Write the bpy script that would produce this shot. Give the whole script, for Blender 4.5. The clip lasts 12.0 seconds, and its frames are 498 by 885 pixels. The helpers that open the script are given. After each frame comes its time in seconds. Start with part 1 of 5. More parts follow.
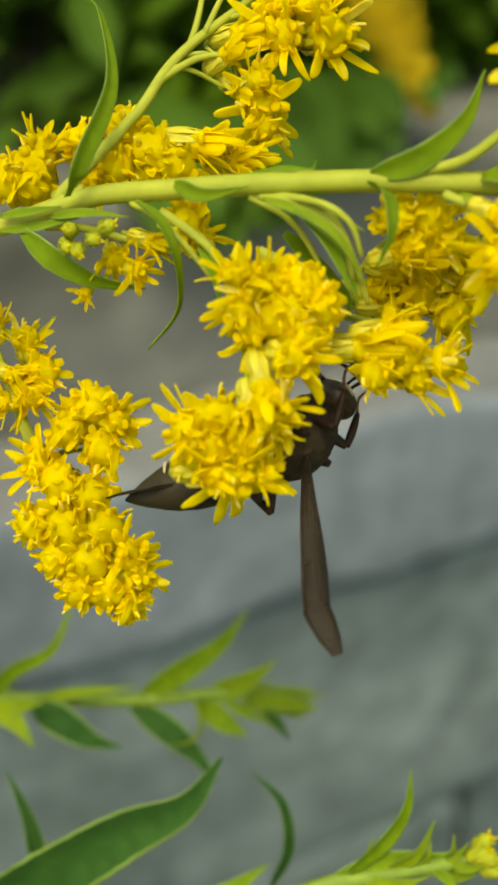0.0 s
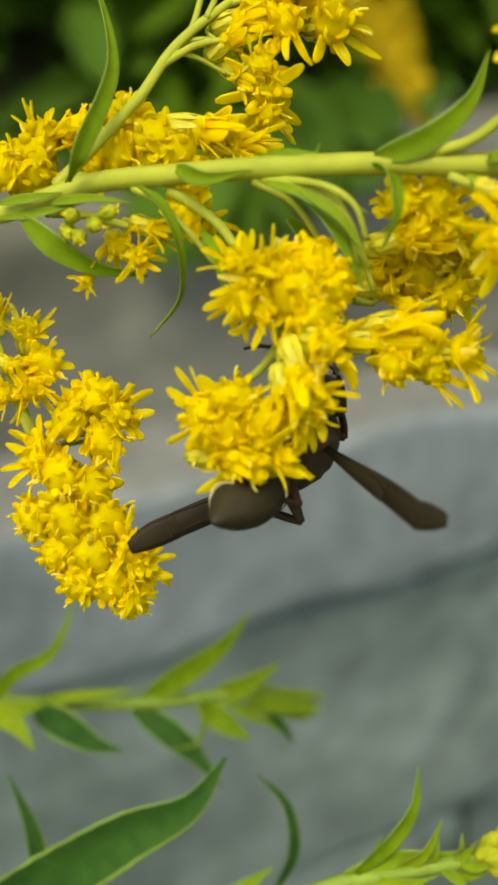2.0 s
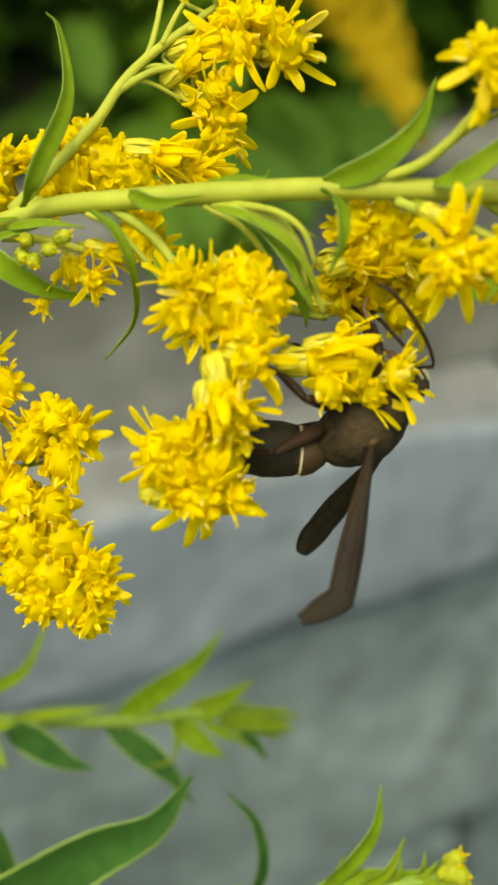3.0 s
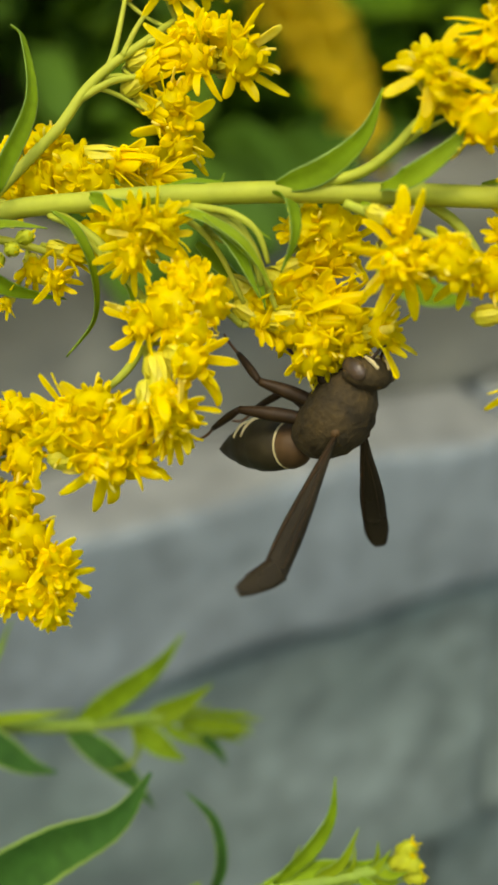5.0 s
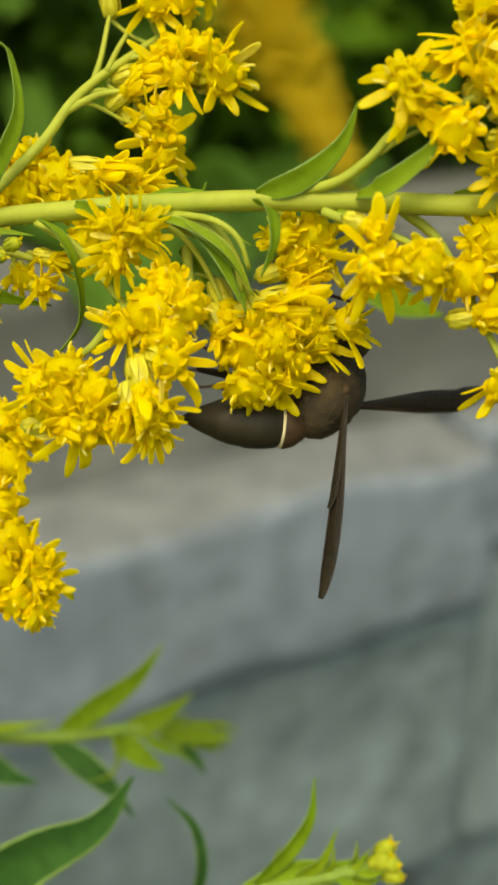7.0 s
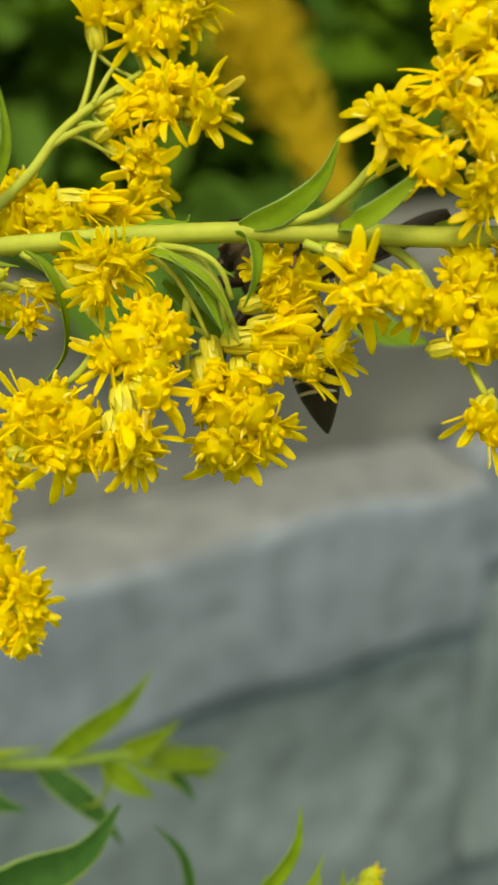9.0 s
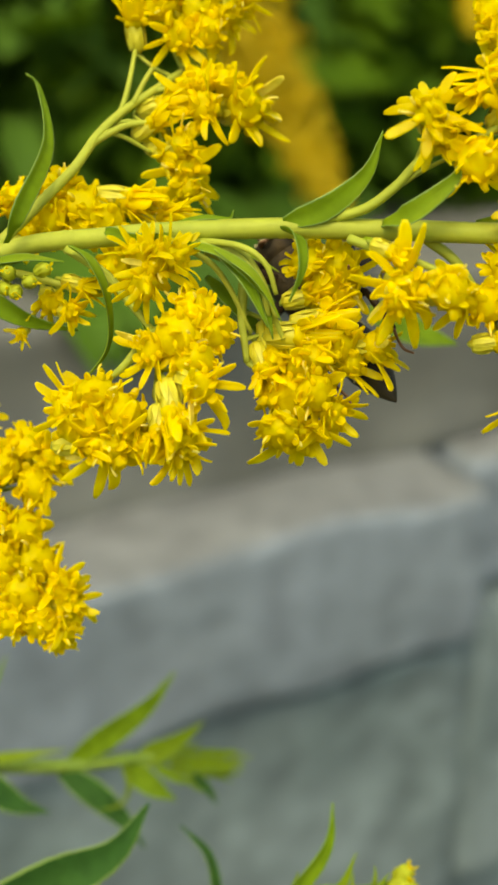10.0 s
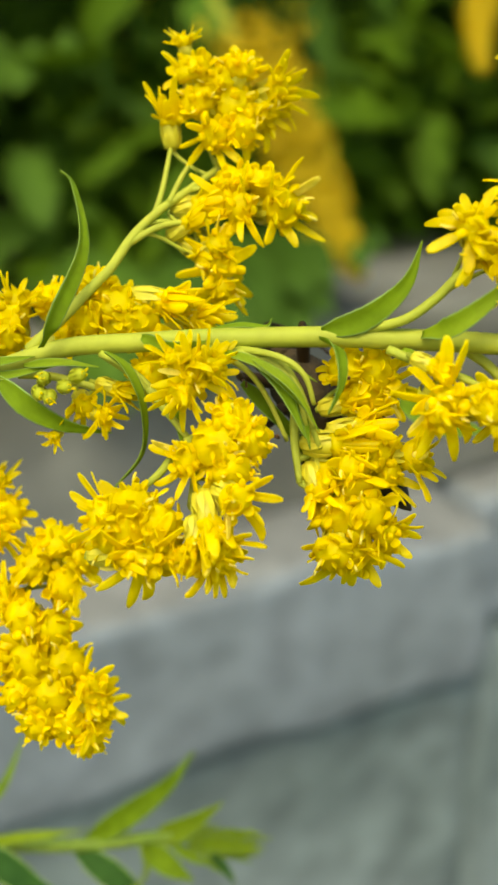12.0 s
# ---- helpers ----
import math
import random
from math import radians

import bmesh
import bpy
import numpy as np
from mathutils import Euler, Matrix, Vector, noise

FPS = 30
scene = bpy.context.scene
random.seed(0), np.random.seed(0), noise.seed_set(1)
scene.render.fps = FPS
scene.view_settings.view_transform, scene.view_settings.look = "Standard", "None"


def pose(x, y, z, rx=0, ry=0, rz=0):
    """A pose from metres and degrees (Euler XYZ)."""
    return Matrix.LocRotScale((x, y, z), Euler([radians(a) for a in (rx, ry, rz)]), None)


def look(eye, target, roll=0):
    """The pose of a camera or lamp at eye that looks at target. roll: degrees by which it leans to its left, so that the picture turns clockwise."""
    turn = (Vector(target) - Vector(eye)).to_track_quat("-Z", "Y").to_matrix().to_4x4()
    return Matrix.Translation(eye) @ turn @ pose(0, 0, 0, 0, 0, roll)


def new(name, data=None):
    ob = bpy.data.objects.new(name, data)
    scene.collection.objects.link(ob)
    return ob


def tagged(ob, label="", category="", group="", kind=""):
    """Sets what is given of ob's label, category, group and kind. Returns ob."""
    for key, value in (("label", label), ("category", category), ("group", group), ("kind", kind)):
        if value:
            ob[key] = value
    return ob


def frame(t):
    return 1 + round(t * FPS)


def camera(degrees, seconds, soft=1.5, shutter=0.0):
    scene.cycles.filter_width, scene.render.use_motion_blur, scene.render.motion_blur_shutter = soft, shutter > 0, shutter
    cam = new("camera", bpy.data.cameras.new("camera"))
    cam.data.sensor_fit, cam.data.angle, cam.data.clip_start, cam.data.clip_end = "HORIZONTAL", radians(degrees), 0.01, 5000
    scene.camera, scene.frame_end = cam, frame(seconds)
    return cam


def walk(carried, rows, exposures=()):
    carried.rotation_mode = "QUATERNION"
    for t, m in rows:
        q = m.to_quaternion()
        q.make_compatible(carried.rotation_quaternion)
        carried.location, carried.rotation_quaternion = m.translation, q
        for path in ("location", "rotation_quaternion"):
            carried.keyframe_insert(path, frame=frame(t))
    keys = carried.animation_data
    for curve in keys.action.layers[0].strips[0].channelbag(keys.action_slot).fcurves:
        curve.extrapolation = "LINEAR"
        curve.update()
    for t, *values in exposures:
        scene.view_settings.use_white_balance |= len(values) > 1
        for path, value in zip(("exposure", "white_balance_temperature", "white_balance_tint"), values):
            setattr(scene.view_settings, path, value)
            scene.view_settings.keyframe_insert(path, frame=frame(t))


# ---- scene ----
MM = 0.001
# Plant space: x to the side, y away, z up along the stalks, tipped 25 degrees and 0.55 m above the ground.
PLANT = pose(0, 0, 0.55, -25)


def view(x, y, z, pan, tilt, roll):
    """A camera pose in plant space: millimetres and degrees."""
    eye = Vector((x, y, z)) * MM
    p, t = radians(pan), radians(tilt)
    way = Vector((math.sin(p) * math.cos(t), math.cos(p) * math.cos(t), math.sin(t)))
    return PLANT @ look(eye, eye + way, roll)


cam = camera(24, 12.0, soft=3.0)
cam.data.dof.use_dof = True
cam.data.dof.focus_distance = 0.086
cam.data.dof.aperture_fstop = 44
walk(cam, [
    (0.0, view(-1.85, -81.43, 3.63, -2.11, -3.64, 0.29)),
    (0.5, view(-1.75, -82.43, 1.65, -2.11, -3.22, -0.06)),
    (1.0, view(-2.02, -82.48, 2.97, -1.92, -2.64, 0.03)),
    (1.5, view(-0.61, -81.47, 2.11, -1.25, -3.04, 0.00)),
    (2.0, view(-2.20, -80.45, 1.61, -2.08, -2.84, 0.00)),
    (2.5, view(0.16, -81.06, 3.63, -1.92, -2.17, 0.24)),
    (3.0, view(1.10, -81.10, 2.15, -2.12, -2.15, -0.08)),
    (3.5, view(0.98, -82.06, 2.00, -1.46, -1.38, 0.00)),
    (3.7, view(2.68, -82.17, 2.44, -0.28, -1.10, -0.20)),
    (5.3, view(1.26, -84.84, -0.83, -0.48, -0.53, 0.03)),
    (5.5, view(-0.70, -85.31, -0.82, -0.03, -0.33, 0.02)),
    (6.0, view(-2.00, -85.80, -1.93, 1.17, 0.38, -0.18)),
    (6.5, view(0.68, -86.58, -2.19, 1.19, 0.79, -0.34)),
    (6.7, view(1.22, -86.48, -2.15, 0.73, 0.81, -0.10)),
    (8.3, view(1.91, -87.10, -5.61, 0.90, 1.15, -0.16)),
    (8.5, view(1.64, -86.87, -4.12, 1.28, 1.56, -0.43)),
    (9.0, view(2.50, -87.29, -2.10, 0.89, 1.95, -0.16)),
    (9.5, view(1.79, -88.14, -2.70, 0.76, 2.37, -0.07)),
    (10.0, view(-1.37, -87.73, -3.68, 1.38, 2.70, -0.06)),
    (10.5, view(-3.05, -87.68, -1.27, 1.17, 3.03, 0.18)),
    (11.0, view(1.21, -86.97, -0.73, 1.50, 2.97, 0.21)),
    (11.5, view(1.69, -86.86, 1.20, 1.08, 3.52, 0.39)),
    (12.0, view(-3.91, -87.08, 2.59, 1.32, 3.85, 0.47)),
], exposures=[(0, 0.71, 7700, 1), (2.2, 0.74, 7700, 1), (2.6, 0.94, 7650, 2), (3.6, 0.89, 7450, 2), (5.4, 0.74, 7500, 2), (9, 0.73, 7550, 2), (10.3, 0.82, 7500, 3), (11.5, 0.84, 7450, 3), (12, 0.94, 7400, 3)])

# ---- light: a bright overcast day ----
world = bpy.data.worlds.new("sky")
scene.world = world
world.use_nodes = True
wn = world.node_tree.nodes
sky = wn.new("ShaderNodeTexSky")
sky.sky_type = "NISHITA"
sky.sun_disc = False
sky.sun_elevation = radians(58)
sky.sun_rotation = radians(200)
sky.air_density, sky.dust_density, sky.ozone_density = 1.0, 3.0, 1.0
wn["Background"].inputs["Strength"].default_value = 0.15
world.node_tree.links.new(sky.outputs[0], wn["Background"].inputs["Color"])
sun = new("sun", bpy.data.lights.new("sun", "SUN"))
sun.data.energy = 1.2
sun.data.angle = radians(25)
sun.data.color = (1.0, 0.96, 0.9)
sun.matrix_world = look((-0.5, -1.3, 2.4), (0, 0, 0))

# ---- materials ----


def material(name, colour, rough=0.6, spots=None, grain=400, bump=0.2, metal=0.0, clear=0.0, thin=0.0, depth=0.0002, each=0.0, coarse=0.25, shine=0.5, dust=None, mottle=0.17, soft=0.0):
    """A surface with colour varied at two scales, fine relief and, if thin, light passing through."""
    m = bpy.data.materials.new(name)
    m.use_nodes = True
    nt = m.node_tree
    n, link = nt.nodes, nt.links.new
    b = n["Principled BSDF"]
    b.inputs["Roughness"].default_value = rough
    b.inputs["Metallic"].default_value = metal
    b.inputs["Specular IOR Level"].default_value = shine
    b.inputs["Coat Weight"].default_value = clear
    b.inputs["Subsurface Weight"].default_value = soft
    b.inputs["Subsurface Radius"].default_value = (1.0, 1.0, 0.2)
    b.inputs["Subsurface Scale"].default_value = 0.0013
    where = n.new("ShaderNodeTexCoord")
    fine, wide = n.new("ShaderNodeTexNoise"), n.new("ShaderNodeTexNoise")
    fine.inputs["Scale"].default_value = grain
    fine.inputs["Detail"].default_value = 5
    wide.inputs["Scale"].default_value = grain * coarse
    wide.inputs["Detail"].default_value = 3
    for t in (fine, wide):
        link(where.outputs["Object"], t.inputs["Vector"])
    ramp = n.new("ShaderNodeMix")
    ramp.data_type = "RGBA"
    ramp.inputs["A"].default_value = (*colour, 1)
    ramp.inputs["B"].default_value = (*(spots or [c * 0.6 for c in colour]), 1)
    s1 = n.new("ShaderNodeMapRange")
    s1.inputs["From Min"].default_value, s1.inputs["From Max"].default_value = 0.35, 0.7
    link(wide.outputs["Fac"], s1.inputs["Value"])
    link(s1.outputs["Result"], ramp.inputs["Factor"])
    hsv = n.new("ShaderNodeHueSaturation")
    s2 = n.new("ShaderNodeMapRange")
    s2.inputs["From Min"].default_value, s2.inputs["From Max"].default_value = 0.25, 0.75
    s2.inputs["To Min"].default_value, s2.inputs["To Max"].default_value = 1 - mottle, 1 + mottle
    link(fine.outputs["Fac"], s2.inputs["Value"])
    value = s2.outputs["Result"]
    if each:
        info = n.new("ShaderNodeObjectInfo")
        s3 = n.new("ShaderNodeMapRange")
        s3.inputs["To Min"].default_value, s3.inputs["To Max"].default_value = 1 - each, 1 + each
        link(info.outputs["Random"], s3.inputs["Value"])
        mul = n.new("ShaderNodeMath")
        mul.operation = "MULTIPLY"
        link(value, mul.inputs[0])
        link(s3.outputs["Result"], mul.inputs[1])
        value = mul.outputs[0]
    link(value, hsv.inputs["Value"])
    paint = ramp.outputs["Result"]
    if dust:
        geo, split, lie, over = n.new("ShaderNodeNewGeometry"), n.new("ShaderNodeSeparateXYZ"), n.new("ShaderNodeMapRange"), n.new("ShaderNodeMix")
        link(geo.outputs["Normal"], split.inputs[0])
        lie.inputs["From Min"].default_value, lie.inputs["From Max"].default_value, lie.inputs["To Max"].default_value = 0.5, 0.9, 0.8
        link(split.outputs["Z"], lie.inputs["Value"])
        over.data_type = "RGBA"
        over.inputs["B"].default_value = (*dust, 1)
        link(lie.outputs["Result"], over.inputs["Factor"])
        link(paint, over.inputs["A"])
        paint = over.outputs["Result"]
    link(paint, hsv.inputs["Color"])
    link(hsv.outputs["Color"], b.inputs["Base Color"])
    bm = n.new("ShaderNodeBump")
    bm.inputs["Strength"].default_value = bump
    bm.inputs["Distance"].default_value = depth
    link(fine.outputs["Fac"], bm.inputs["Height"])
    link(bm.outputs["Normal"], b.inputs["Normal"])
    if thin:
        tr, mix = n.new("ShaderNodeBsdfTranslucent"), n.new("ShaderNodeMixShader")
        link(hsv.outputs["Color"], tr.inputs["Color"])
        mix.inputs["Fac"].default_value = thin
        link(b.outputs[0], mix.inputs[1])
        link(tr.outputs[0], mix.inputs[2])
        link(mix.outputs[0], n["Material Output"].inputs["Surface"])
    return m


PETAL = material("petal_yellow", (0.955, 0.785, 0.004), 0.45, (0.97, 0.86, 0.02), 900, 0.12, thin=0.55, depth=0.0001, each=0.06, shine=0.2, mottle=0.1, soft=0.4)
DISC = material("disc_yellow", (0.945, 0.755, 0.004), 0.6, (0.965, 0.83, 0.018), 1500, 0.12, thin=0.5, depth=0.0001, each=0.08, shine=0.12, mottle=0.1, soft=0.45)
# cream of the styles, also put on some rays as painted highlights
CREAM_STYLE_GLINT = material("style_glint_cream", (0.96, 0.84, 0.08), 0.6, (0.96, 0.87, 0.25), 1500, 0.2, thin=0.5, shine=0.12)
BRACT = material("bract_green", (0.76, 0.66, 0.03), 0.5, (0.62, 0.62, 0.04), 900, 0.2, thin=0.25)
STEM = material("stem_green", (0.43, 0.455, 0.042), 0.6, (0.33, 0.38, 0.032), 500, 0.5, thin=0.12, shine=0.25)
LEAF = material("leaf_green", (0.17, 0.275, 0.008), 0.7, (0.21, 0.32, 0.012), 700, 0.35, thin=0.3, shine=0.12)
LEAF_PALE = material("leaf_pale", (0.265, 0.36, 0.012), 0.6, (0.19, 0.29, 0.01), 700, 0.35, thin=0.35, shine=0.12)
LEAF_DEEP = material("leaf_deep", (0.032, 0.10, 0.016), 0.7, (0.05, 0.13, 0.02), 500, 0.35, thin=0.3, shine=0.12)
BUD = material("bud_green", (0.52, 0.54, 0.03), 0.6, (0.40, 0.46, 0.02), 900, 0.3, thin=0.3, shine=0.2)
SHOOT = material("shoot_green", (0.24, 0.34, 0.04), 0.6, (0.18, 0.28, 0.03), 900, 0.5, thin=0.12, shine=0.25)
RIM = material("leaf_rim", (0.24, 0.37, 0.06), 0.6, None, 900, 0.1, thin=0.2)
CUTICLE = material("cuticle_brown", (0.022, 0.013, 0.005), 0.5, (0.042, 0.023, 0.008), 1400, 0.5, depth=0.0001, shine=0.16)
FUZZ = material("thorax_brown", (0.025, 0.018, 0.006), 0.8, (0.062, 0.041, 0.012), 2500, 1.0, depth=0.0002, shine=0.3)
FORE = material("waist_brown", (0.052, 0.03, 0.011), 0.55, (0.085, 0.048, 0.017), 1200, 0.3, depth=0.0001, shine=0.18)
GASTER = material("abdomen_brown", (0.024, 0.020, 0.009), 0.55, (0.038, 0.030, 0.013), 1200, 0.3, depth=0.0001, shine=0.18)
CREAM = material("cream_band", (0.7, 0.6, 0.3), 0.5, None, 1500, 0.2)
AMBER = material("amber_leg", (0.17, 0.075, 0.025), 0.5, (0.1, 0.045, 0.016), 1500, 0.2)
EYE = material("compound_eye", (0.04, 0.028, 0.018), 0.35, (0.07, 0.045, 0.025), 3000, 0.3)
STONE = material("stone_grey", (0.212, 0.25, 0.262), 0.9, (0.142, 0.172, 0.176), 45, 0.6, depth=0.004, each=0.06, coarse=0.2, dust=(0.172, 0.174, 0.148), mottle=0.3)
STONE_WARM = material("stone_warm", (0.165, 0.168, 0.136), 0.9, (0.085, 0.085, 0.062), 38, 0.6, depth=0.004, each=0.1, coarse=0.25, mottle=0.3)
# darker, greener grey for the two lower courses
STONE_LOWER = material("stone_lower", (0.184, 0.23, 0.214), 0.85, (0.1, 0.136, 0.12), 45, 0.6, depth=0.004, each=0.06, coarse=0.2, mottle=0.35)
SOIL = material("soil", (0.07, 0.055, 0.035), 0.95, (0.05, 0.07, 0.025), 30, 0.8, depth=0.01)
HEDGE = material("hedge_leaf", (0.05, 0.11, 0.010), 0.7, (0.085, 0.17, 0.012), 12, 0.2, thin=0.25, coarse=0.6, shine=0.15)
BROAD = material("broad_leaf", (0.065, 0.135, 0.004), 0.7, (0.09, 0.17, 0.006), 25, 0.2, thin=0.35, shine=0.15)
PLUME = material("plume_yellow", (0.78, 0.58, 0.006), 0.7, (0.7, 0.52, 0.008), 120, 0.3, thin=0.4)


def wing_material():
    m = material("smoky_wing", (0.031, 0.024, 0.012), 0.55, (0.018, 0.014, 0.007), 700, 0.4, depth=0.0001, shine=0.15)
    nt = m.node_tree
    clear, mix = nt.nodes.new("ShaderNodeBsdfTransparent"), nt.nodes.new("ShaderNodeMixShader")
    clear.inputs["Color"].default_value = (0.75, 0.6, 0.45, 1)
    mix.inputs["Fac"].default_value = 0.14
    nt.links.new(nt.nodes["Principled BSDF"].outputs[0], mix.inputs[1])
    nt.links.new(clear.outputs[0], mix.inputs[2])
    nt.links.new(mix.outputs[0], nt.nodes["Material Output"].inputs["Surface"])
    return m


WING = wing_material()

# ---- mesh helpers (millimetres) ----


def part(name, bm, mats, parent=None, label="", smooth=True, scale=MM):
    """Links a bmesh as one mesh object."""
    if scale != 1:
        bmesh.ops.scale(bm, vec=(scale,) * 3, verts=bm.verts)
    me = bpy.data.meshes.new(name)
    bm.to_mesh(me)
    bm.free()
    if smooth:
        me.shade_smooth()
    for m in (mats if isinstance(mats, (list, tuple)) else [mats]):
        me.materials.append(m)
    ob = new(name, me)
    ob.parent = parent
    if label:
        ob["label"] = label
    return ob


def spline(points, steps):
    """A smooth line through the points."""
    p = [Vector(q) for q in points]
    p = [2 * p[0] - p[1], *p, 2 * p[-1] - p[-2]]
    out = []
    for i in range(1, len(p) - 2):
        a, b, c, d = p[i - 1:i + 3]
        for k in range(steps):
            t = k / steps
            out.append(0.5 * (2 * b + (c - a) * t + (2 * a - 5 * b + 4 * c - d) * t * t + (3 * b - a - 3 * c + d) * t ** 3))
    out.append(p[-2])
    return out


def along(values, n):
    """n + 1 values read evenly along a short list."""
    out = []
    for i in range(n + 1):
        u = i / n * (len(values) - 1)
        k = min(int(u), len(values) - 2)
        out.append(values[k] + (values[k + 1] - values[k]) * (u - k))
    return out


def tube(bm, points, radii, sides=8, steps=6, mat=0, ridge=0.0, origin=(0, 0, 0)):
    line = [p - Vector(origin) for p in spline(points, steps)]
    rad = along(radii, len(line) - 1)
    up = Vector((0.123, -1, 0.21)).normalized()
    rings = []
    for i, p in enumerate(line):
        way = (line[min(i + 1, len(line) - 1)] - line[max(i - 1, 0)]).normalized()
        side = way.cross(up)
        if side.length < 1e-4:
            side = way.cross(Vector((1, 0, 0)))
        side.normalize()
        up = side.cross(way).normalized()
        ring = []
        for k in range(sides):
            a = 2 * math.pi * k / sides
            r = rad[i] * (1 + ridge * (k % 2))
            ring.append(bm.verts.new(p + (side * math.cos(a) + up * math.sin(a)) * r))
        rings.append(ring)
    for a, b in zip(rings, rings[1:]):
        for k in range(sides):
            f = bm.faces.new((a[k], a[(k + 1) % sides], b[(k + 1) % sides], b[k]))
            f.material_index = mat
    for ring, turn in ((rings[0], True), (rings[-1], False)):
        f = bm.faces.new(ring[::-1] if turn else ring)
        f.material_index = mat


def blade(bm, points, widths, face=(0, -1, 0), fold=0.25, thick=0.12, steps=6, mat=0, teeth=0.0, origin=(0, 0, 0), rim=None, twist=0.0):
    """A leaf or petal: a folded strip with two faces, along a smooth line."""
    line = [p - Vector(origin) for p in spline(points, steps)]
    n = len(line) - 1
    wide = along(widths, n)
    rows = []
    for i, p in enumerate(line):
        way = (line[min(i + 1, n)] - line[max(i - 1, 0)]).normalized()
        nor = Vector(face)
        nor = Matrix.Rotation(twist * i / n, 3, way) @ nor
        nor = (nor - way * nor.dot(way)).normalized()
        side = way.cross(nor).normalized()
        w = wide[i] * (1 + teeth * (i % 2)) / 2
        row = []
        for layer in (1, -1):
            for u in (-1, -0.86, -0.45, 0, 0.45, 0.86, 1) if layer == 1 else (1, 0.5, 0, -0.5, -1):
                edge = 0.25 if abs(u) == 1 else 1
                row.append(bm.verts.new(p + side * w * u + nor * (w * fold * (abs(u) ** 1.5) + layer * thick * 0.5 * edge)))
        rows.append(row)
    m = len(rows[0])
    for a, b in zip(rows, rows[1:]):
        for k in range(m):
            f = bm.faces.new((a[k], b[k], b[(k + 1) % m], a[(k + 1) % m]))
            f.material_index = rim if rim is not None and k in (0, 5) else mat
    bm.faces.new(rows[0]).material_index = mat
    bm.faces.new(rows[-1][::-1]).material_index = mat


def lathe(bm, profile, sides=16, mat=0, place=None, squash=(1, 1)):
    """A turned form along x: profile of (x, radius, drop)."""
    rings = []
    for x, r, z in profile:
        ring = []
        for k in range(sides):
            a = 2 * math.pi * k / sides
            v = Vector((x, r * squash[0] * math.cos(a), z + r * squash[1] * math.sin(a)))
            ring.append(bm.verts.new(place @ v if place else v))
        rings.append(ring)
    for a, b in zip(rings, rings[1:]):
        for k in range(sides):
            bm.faces.new((a[k], a[(k + 1) % sides], b[(k + 1) % sides], b[k])).material_index = mat
    bm.faces.new(rings[0][::-1]).material_index = mat
    bm.faces.new(rings[-1]).material_index = mat


# ---- flower heads: one mesh a kind, shared by all its copies ----


